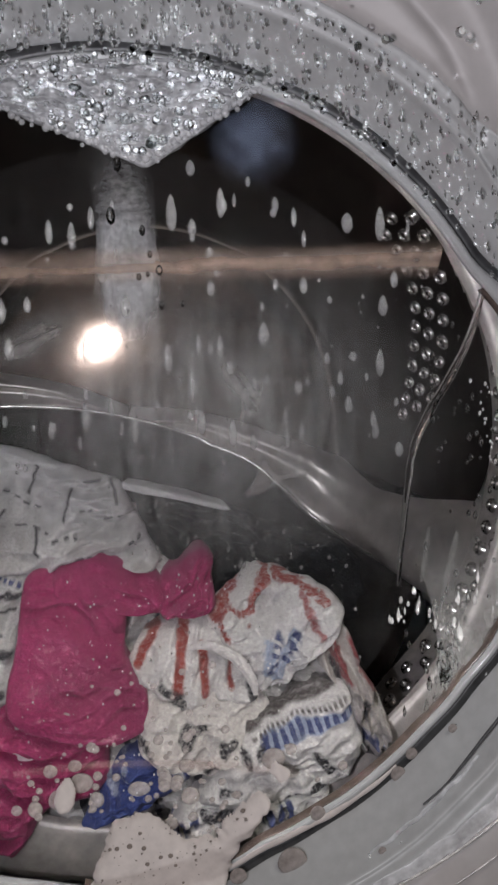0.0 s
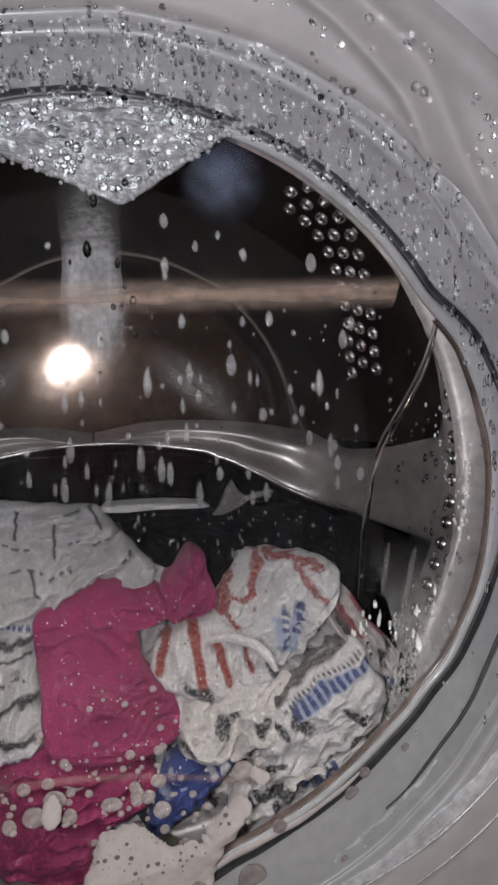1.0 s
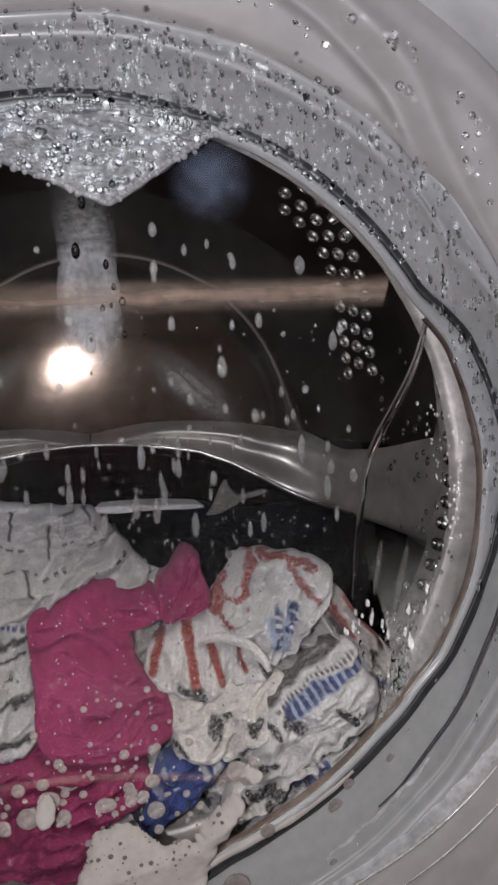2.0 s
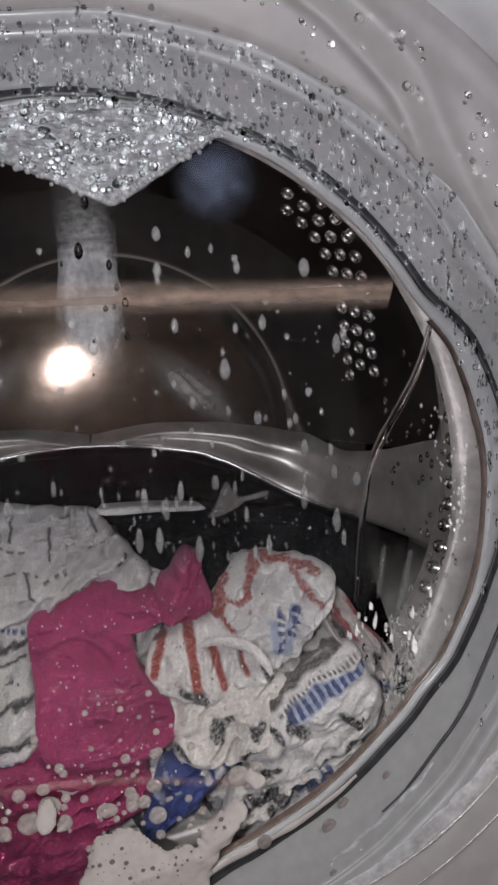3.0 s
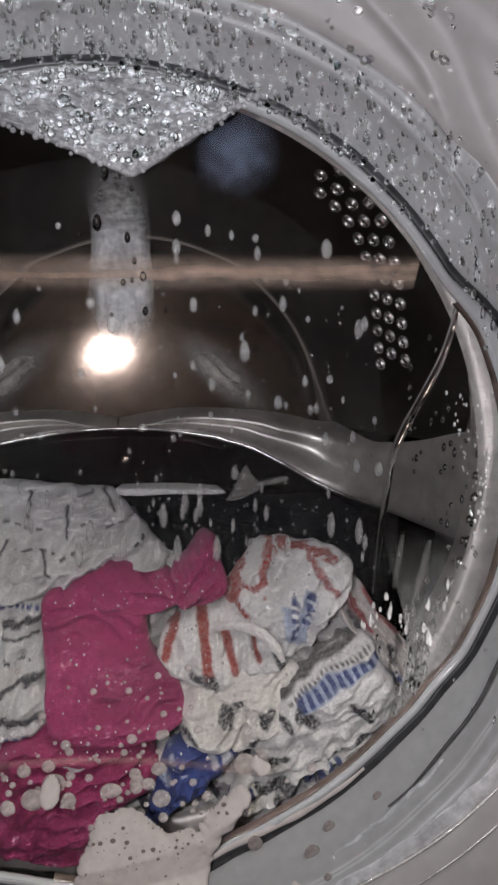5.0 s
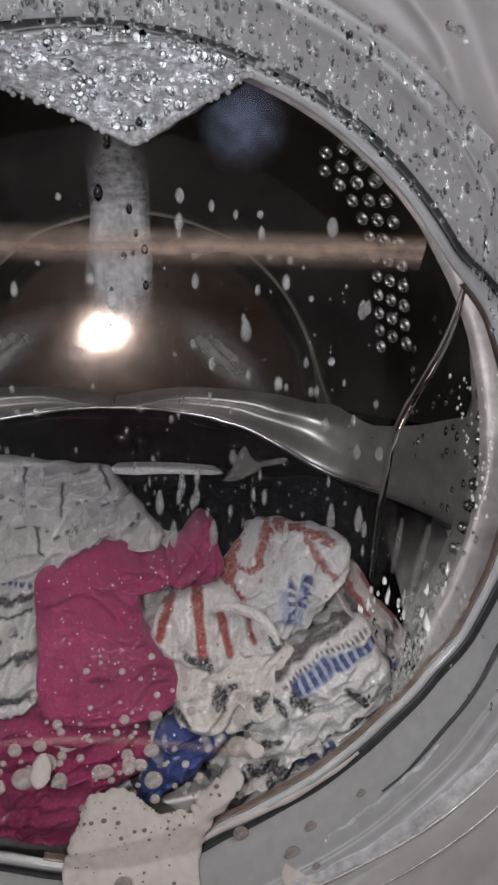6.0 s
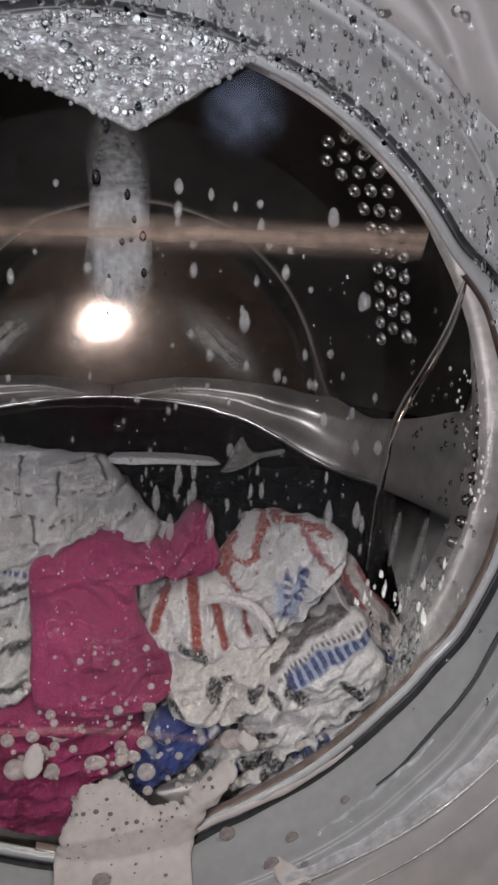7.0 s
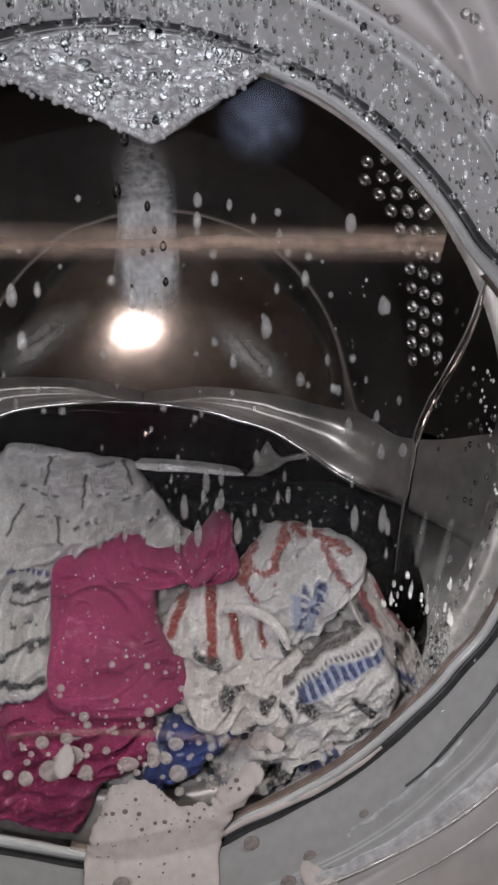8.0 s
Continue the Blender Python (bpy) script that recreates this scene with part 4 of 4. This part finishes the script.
for _ in range(90):
    X, Z = rng.gauss(0.133, 0.009), rng.gauss(-0.085, 0.016)
    if math.hypot(X, Z) > 0.161:
        continue
    s = 0.0006 + 0.0011 * rng.random()
    spots.append((X, over_glass(X, Z), Z, s, s, 1.5 + 2.0 * rng.random()))
for _ in range(45):
    X, Z = 0.140 + 0.02 * rng.random(), rng.gauss(-0.005, 0.03)
    if math.hypot(X, Z) > 0.161:
        continue
    s = 0.0005 + 0.0008 * rng.random()
    spots.append((X, over_glass(X, Z), Z, s, s, 1.2 + rng.random()))
for _ in range(14):
    Z = 0.055 + 0.075 * rng.random()
    X = 0.004 + rng.gauss(0, 0.009)
    s = 0.0006 + 0.0014 * rng.random() ** 2
    spots.append((X, over_glass(X, Z) - 0.004, Z, s, s, 1.2 + rng.random()))
scatter("clear_drops", spots, WATER, "clear glinting water drops on the side of the glass", "droplets").visible_shadow = False

# separate soapy drops that creep down the inner side of the glass
DROP_MESHES = []
for k, (r, h, st) in enumerate(((0.0014, 0.0006, 2.0), (0.0019, 0.0007, 1.7), (0.0022, 0.0007, 2.1), (0.0016, 0.0006, 1.2))):
    v, f = dome(r, h, st, 14, 4)
    v = [(x * (1 + 0.18 * noise.noise((x * 900 + k, z * 900, k))), y, z * (1 + 0.1 * noise.noise((z * 700, k, 1)))) for x, y, z in v]
    DROP_MESHES.append(mesh_of("suds_drop", v, f, MILKY))
v, f = dome(0.0034, 0.0008, 1.05, 18, 4)
ROUND = mesh_of("suds_bubble", [(x * (1 + 0.1 * noise.noise((x * 300, z * 300, 4))), y, z * (1 + 0.1 * noise.noise((x * 300, z * 300, 9)))) for x, y, z in v], f, material("milky_suds_bubble", (0.52, 0.465, 0.44), 0.35, ior=1.33, grain=420, vary=0.35, bump=0.15, coat=0.3, alpha=0.6))
CREEP = []


def creeping(me, name, X, Z, size, slide, label, category, group):
    ob = tagged(part(name, me), label, category, group)
    ob.scale = (size, size, size)
    ob.visible_shadow = False
    CREEP.append((ob, X, Z, slide))
    return ob


for i in range(84):
    X = -0.10 + 0.235 * rng.random()
    Z = -0.014 + 0.129 * rng.random()
    if math.hypot(X, Z) > 0.135:
        continue
    creeping(DROP_MESHES[i % 4], "suds_drop", X, Z, 0.6 + 0.7 * rng.random(), 0.006 + 0.022 * rng.random() ** 2, "milky soapy drop creeping down the door glass", "drop", "soapy drops on the glass")
for i in range(115):
    X = -0.062 + 0.10 * rng.random() + (0.06 * rng.random() if i % 3 == 0 else 0)
    Z = -0.085 - 0.075 * rng.random() ** 0.6
    if math.hypot(X, Z) > 0.158:
        continue
    creeping(ROUND, "suds_bubble", X, Z, (0.28 + 0.7 * rng.random() ** 2) * (0.6 if Z > -0.12 else 1.0), 0.004 * rng.random(), "round milky suds bubble on the lower glass", "bubble", "suds bubbles on the glass")

for X, Z, size, wide in ((-0.041, -0.145, 1.5, 1.1), (-0.032, -0.140, 1.4, 1.15), (-0.025, -0.146, 1.15, 0.85), (-0.035, -0.134, 0.85, 1.1), (-0.006, -0.143, 1.05, 1.45), (0.006, -0.140, 1.25, 0.8), (0.017, -0.145, 1.25, 1.0), (0.055, -0.130, 1.45, 1.1), (0.016, -0.135, 0.95, 1.15), (-0.046, -0.135, 0.95, 1.0), (0.063, -0.126, 0.8, 1.0), (-0.052, -0.147, 1.1, 0.9)):
    creeping(ROUND, "suds_bubble", X, Z, size, 0.003, "large oval suds bubble on the lower glass", "bubble", "suds bubbles on the glass").scale = (size * wide, size, size)

SLIDING = []
for r0, a0, r1, a1, size in ((0.168, -50.5, 0.181, -69.7, 1.0), (0.163, -63.9, 0.172, -73.5, 1.0), (0.166, -47.0, 0.178, -66.0, 0.8), (0.172, -70.0, 0.186, -84.0, 1.9), (0.170, -40.0, 0.176, -57.0, 0.6), (0.178, -58.0, 0.182, -64.0, 0.5), (0.171, -78.0, 0.176, -92.0, 1.1), (0.174, -88.0, 0.178, -100.0, 1.0)):
    ob = tagged(part("suds_bubble", ROUND), "round milky suds bubble sliding along the wet rubber collar", "bubble", "suds bubbles on the collar")
    ob.scale = (size, size, size)
    SLIDING.append((ob, r0, a0, r1, a1))

rim_foam = tagged(part("foam_line", tube_mesh("foam_line", [(166.5 * math.cos(radians(a)) * (1 + 0.03 * max(0, -a - 72) / 8), -0.6 - 0.6 * (k % 2), 166.5 * math.sin(radians(a)) * (1 + 0.03 * max(0, -a - 72) / 8)) for k, a in enumerate(range(-82, -46, 4))], 0.0016, FOAM, flat=0.5)), "pale foam line along the lower gasket lip", "foam")
rim_foam.matrix_world = pose(AX, 0, AZ)

SHEET = soft_film("falling_water_veil", (0.50, 0.49, 0.475), (0.0, 0.0, 0.0), 0.155, 0.62, squash=(0.95, 0, 1.35), streak=(1.0, 1.0, 0.16))
verts, n, m = [], 60, 40
for i in range(n):
    for j in range(m):
        X, Z = -0.16 + 0.32 * i / (n - 1), -0.13 + 0.25 * j / (m - 1)
        verts.append((X, 0.0025 * noise.noise((X * 90, Z * 14, 2.0)), Z))
sheet = tagged(part("water_sheet", mesh_of("water_sheet", verts, grid_faces(n, m, False), SHEET)), "thin streaky veil of falling soapy water inside the drum", "water")
sheet.visible_shadow = False

QUICK = []
for i in range(40):
    X, Z = -0.06 + 0.18 * rng.random(), 0.0 + 0.115 * rng.random()
    ob = tagged(part("suds_drop", DROP_MESHES[(0, 2)[i % 2]]), "long milky drop running quickly down the door glass", "drop", "soapy drops on the glass")
    e = 0.7 + 0.6 * rng.random()
    ob.scale = (e * 0.85, e, e * 1.35)
    ob.visible_shadow = False
    QUICK.append((ob, X, Z, Z + 0.02 + 0.035 * rng.random()))

# foam peak, suds on the black cloth and pits in the foam
THIN = material("thin_grey_foam", (0.68, 0.66, 0.63), 0.3, grain=500, vary=0.2, bump=0.3, coat=0.4, alpha=0.24)
peak = tagged(part("foam_streak", cloth_mesh("foam_streak", [(52, -23), (55, -19), (58, -13), (61, -6), (64, -4), (66, -8), (71, -12), (79, -11), (85, -10), (86, -12), (80, -14), (74, -15), (69, -18), (60, -22)], THIN, surface=lambda X, Z: 0.088, puff=0.0018, fold=0.0004, seed=77, size=0.02, rag=0.005, thick=0.001, rings=16)), "small peaked streak of pale foam on the glass", "foam")
peak.matrix_world = pose(AX, 0, AZ)
spots = []
for _ in range(150):
    X, Z = 0.005 + 0.115 * rng.random(), -0.028 - 0.042 * rng.random()
    s = 0.0005 + 0.0012 * rng.random() ** 2
    spots.append((X, laundry_depth(X, Z) - 0.004, Z, s * 0.8, s, 1.0 + 2.5 * rng.random() ** 3))
flecks = scatter("suds_flecks", spots[:100], MILKY, "pale suds flecks on the black garment", "suds")
TURNING.append(flecks)
# Foam pits are dark domes; their colour stands in for shade in the holes.
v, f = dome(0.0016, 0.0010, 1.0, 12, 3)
PIT = mesh_of("bubble", v, f, PIT_SHADE)
skin = [tuple(v.co) for v in foam_ob.data.vertices] + [tuple(v.co) for ob in foam_ob.children for v in ob.data.vertices]
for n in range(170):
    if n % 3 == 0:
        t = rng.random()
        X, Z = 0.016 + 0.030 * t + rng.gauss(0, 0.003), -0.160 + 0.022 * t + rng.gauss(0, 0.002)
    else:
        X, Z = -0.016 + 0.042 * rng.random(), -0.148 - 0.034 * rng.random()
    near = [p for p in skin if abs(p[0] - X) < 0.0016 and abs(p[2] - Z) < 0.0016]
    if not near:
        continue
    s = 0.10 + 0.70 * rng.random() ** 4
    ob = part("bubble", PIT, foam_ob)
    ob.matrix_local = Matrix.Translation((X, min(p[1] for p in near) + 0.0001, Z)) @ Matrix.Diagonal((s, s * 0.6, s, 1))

RUN = material("faint_soap_run", (0.56, 0.55, 0.53), 0.3, grain=500, vary=0.4, bump=0.2, coat=0.1, alpha=0.07)
for (x0, y0, z0), (x1, y1, z1), wide in (((133, 32, -30), (126, 22.5, -53), 3.0), ((142, 20, -30), (132, 12, -58), 3.4), ((151, 5, -36), (146, 5, -52), 1.8)):
    line = [(x0 + (x1 - x0) * t, y0 + (y1 - y0) * t, z0 + (z1 - z0) * t) for t in (0, 0.3, 0.6, 1)]
    me = tube_mesh("soap_run", line, wide / 2000, RUN, flat=0.35)
    on_glass(part("soap_run", me), "faint grey run of soapy water on the side of the glass", "water")
# Pale bead colour that paints torch glints and highlights.
SHINE = material("painted_glint", (0.86, 0.85, 0.83), 0.12, grain=300, vary=0.35, bump=0.3, coat=0.8, alpha=0.75)
spots = []
for X, Y, Z in ((116, 23.2, -65), (119, 22.7, -62), (123, 23.4, -56), (117, 20.1, -68), (127, 13.1, -63), (128, 13, -67), (134, 4, -66), (136, 3.5, -69), (143, 3.5, -54), (144, 3.5, -49), (137, 6.8, -57), (152, 3.5, -60), (111, 23, -71), (123, 18.5, -62)):
    for _ in range(2):
        e = 0.0004 + 0.0007 * rng.random()
        spots.append((X / 1000 + rng.gauss(0, 0.001), Y / 1000 - 0.001, Z / 1000 + rng.gauss(0, 0.0016), e, e, 1.5 + 2.5 * rng.random()))
# Bright beads standing in for drum holes glinting through the glass side.
for _ in range(60):
    Z = -0.024 + 0.064 * rng.random()
    X = 0.155 + 0.009 * rng.random()
    e = 0.0004 + 0.0004 * rng.random()
    spots.append((X, max(0.004, bowl_depth(X, Z)) + 0.002, Z, e, e, 1.6))
scatter("glinting_beads", spots, SHINE, "torch glints and drum holes behind the glass, painted as bright beads", "droplets").visible_shadow = False
spots = []
for _ in range(170):
    X, Z = -0.06 + 0.13 * rng.random(), -0.06 - 0.085 * rng.random()
    e = 0.00025 + 0.0003 * rng.random() ** 2
    spots.append((X, bowl_depth(X, Z) - 0.0006, Z, e, e, 1.0 + rng.random()))
scatter("wet_specks", spots, SHINE, "tiny glints painted as bright specks on the lower glass", "droplets").visible_shadow = False
def winding(turns, y, wave=0.0):
    """A line round the mouth through (radius, angle) pairs, in millimetres and degrees."""
    out = []
    for (r0, b0), (r1, b1) in zip(turns, turns[1:]):
        for k in range(6):
            t = k / 6
            r, b = r0 + (r1 - r0) * t + wave * math.sin(b0 + 2.3 * k), radians(b0 + (b1 - b0) * t)
            out.append((r * math.cos(b), y, r * math.sin(b)))
    return out


# Highlights of the trim, laid on as thin bright lines.
for turns, y, wide in (([(196, -22), (193.6, -33), (187.5, -47), (182.8, -56), (178, -70), (176, -82)], -39.5, 0.0007), ([(204, -27), (199.8, -37), (193, -51.6), (187, -64)], -44.5, 0.0005)):
    wet = tagged(part("wet_ridge", tube_mesh("wet_ridge", winding(turns, y), wide * 0.7, SHINE)), "highlight along the door trim, painted as a bright line", "water")
    wet.matrix_world = pose(AX, 0, AZ)

# Pale film painting the torch's reflection on the soapy collar.
SOAPY_HIGHLIGHT = material("soapy_highlight_film", (0.80, 0.82, 0.84), 0.22, grain=260, vary=0.3, bump=0.4, coat=0.5, alpha=0.6)
for turns, y, wide in (([(193.5, -22), (190.6, -31.6), (185.9, -42.6), (180.8, -55.4), (176.5, -68)], -37.8, 0.0042), ([(177, -60), (176.6, -50), (177.2, -38)], -21.5, 0.0012)):
    on_glass(part("soap_streak", tube_mesh("soap_streak", winding(turns, y, 0.6), wide, SOAPY_HIGHLIGHT, flat=0.2)), "torch highlight on soapy water along the lower collar, painted as a pale streak", "water")

# ---- moving ----
def motions():
    angles = [(0.0, -14.5), (0.1, -9.5), (0.2, -2.0), (0.3, 5.5), (0.4, 10.8), (0.5, 12.7), (0.6, 12.0), (0.8, 4.5), (1.0, 0.3), (1.2, 0.0), (3.0, 0.0), (5.0, 0.0), (7.5, 0.0), (7.75, -1.2), (8.0, -4.0)]
    for ob in TURNING:
        hold = 0.15 if ob["category"] == "foam" else 1.0
        walk(ob, [(t, pose(AX, 0, AZ, 0, -a * hold, 0)) for t, a in angles])
    walk(sheet, [(t, pose(AX + 0.045, 0.108, AZ + 0.015 - drop)) for t, drop in ((0.0, 0.0), (0.2, 0.03), (0.4, 0.10), (0.7, 0.20), (1.0, 0.265), (8.0, 0.27))])
    for ob, X, Z, slide in CREEP:
        rows = []
        for t, q in ((0.0, -0.55), (1.0, -0.3), (3.0, -0.12), (5.0, 0.05), (8.0, 0.25)):
            z = Z - slide * q
            rows.append((t, pose(AX + X, over_glass(X, z) + 0.001, AZ + z)))
        walk(ob, rows)
    for ob, X, Z, fall in QUICK:
        rows = []
        for t, q in ((0.0, 0.0), (0.6, 0.25), (1.2, 0.45), (2.5, 0.75), (4.5, 0.93), (8.0, 1.0)):
            z = Z - fall * q
            rows.append((t, pose(AX + X, over_glass(X, z) + 0.001, AZ + z)))
        walk(ob, rows)
    for ob, r0, a0, r1, a1 in SLIDING:
        rows = []
        for t in (0.0, 2.0, 4.0, 6.0, 8.0):
            r, a = r0 + (r1 - r0) * (t / 8) ** 1.3, radians(a0 + (a1 - a0) * t / 8)
            rows.append((t, pose(AX + r * math.cos(a), collar_depth(r) - 0.0015, AZ + r * math.sin(a))))
        walk(ob, rows)


motions()
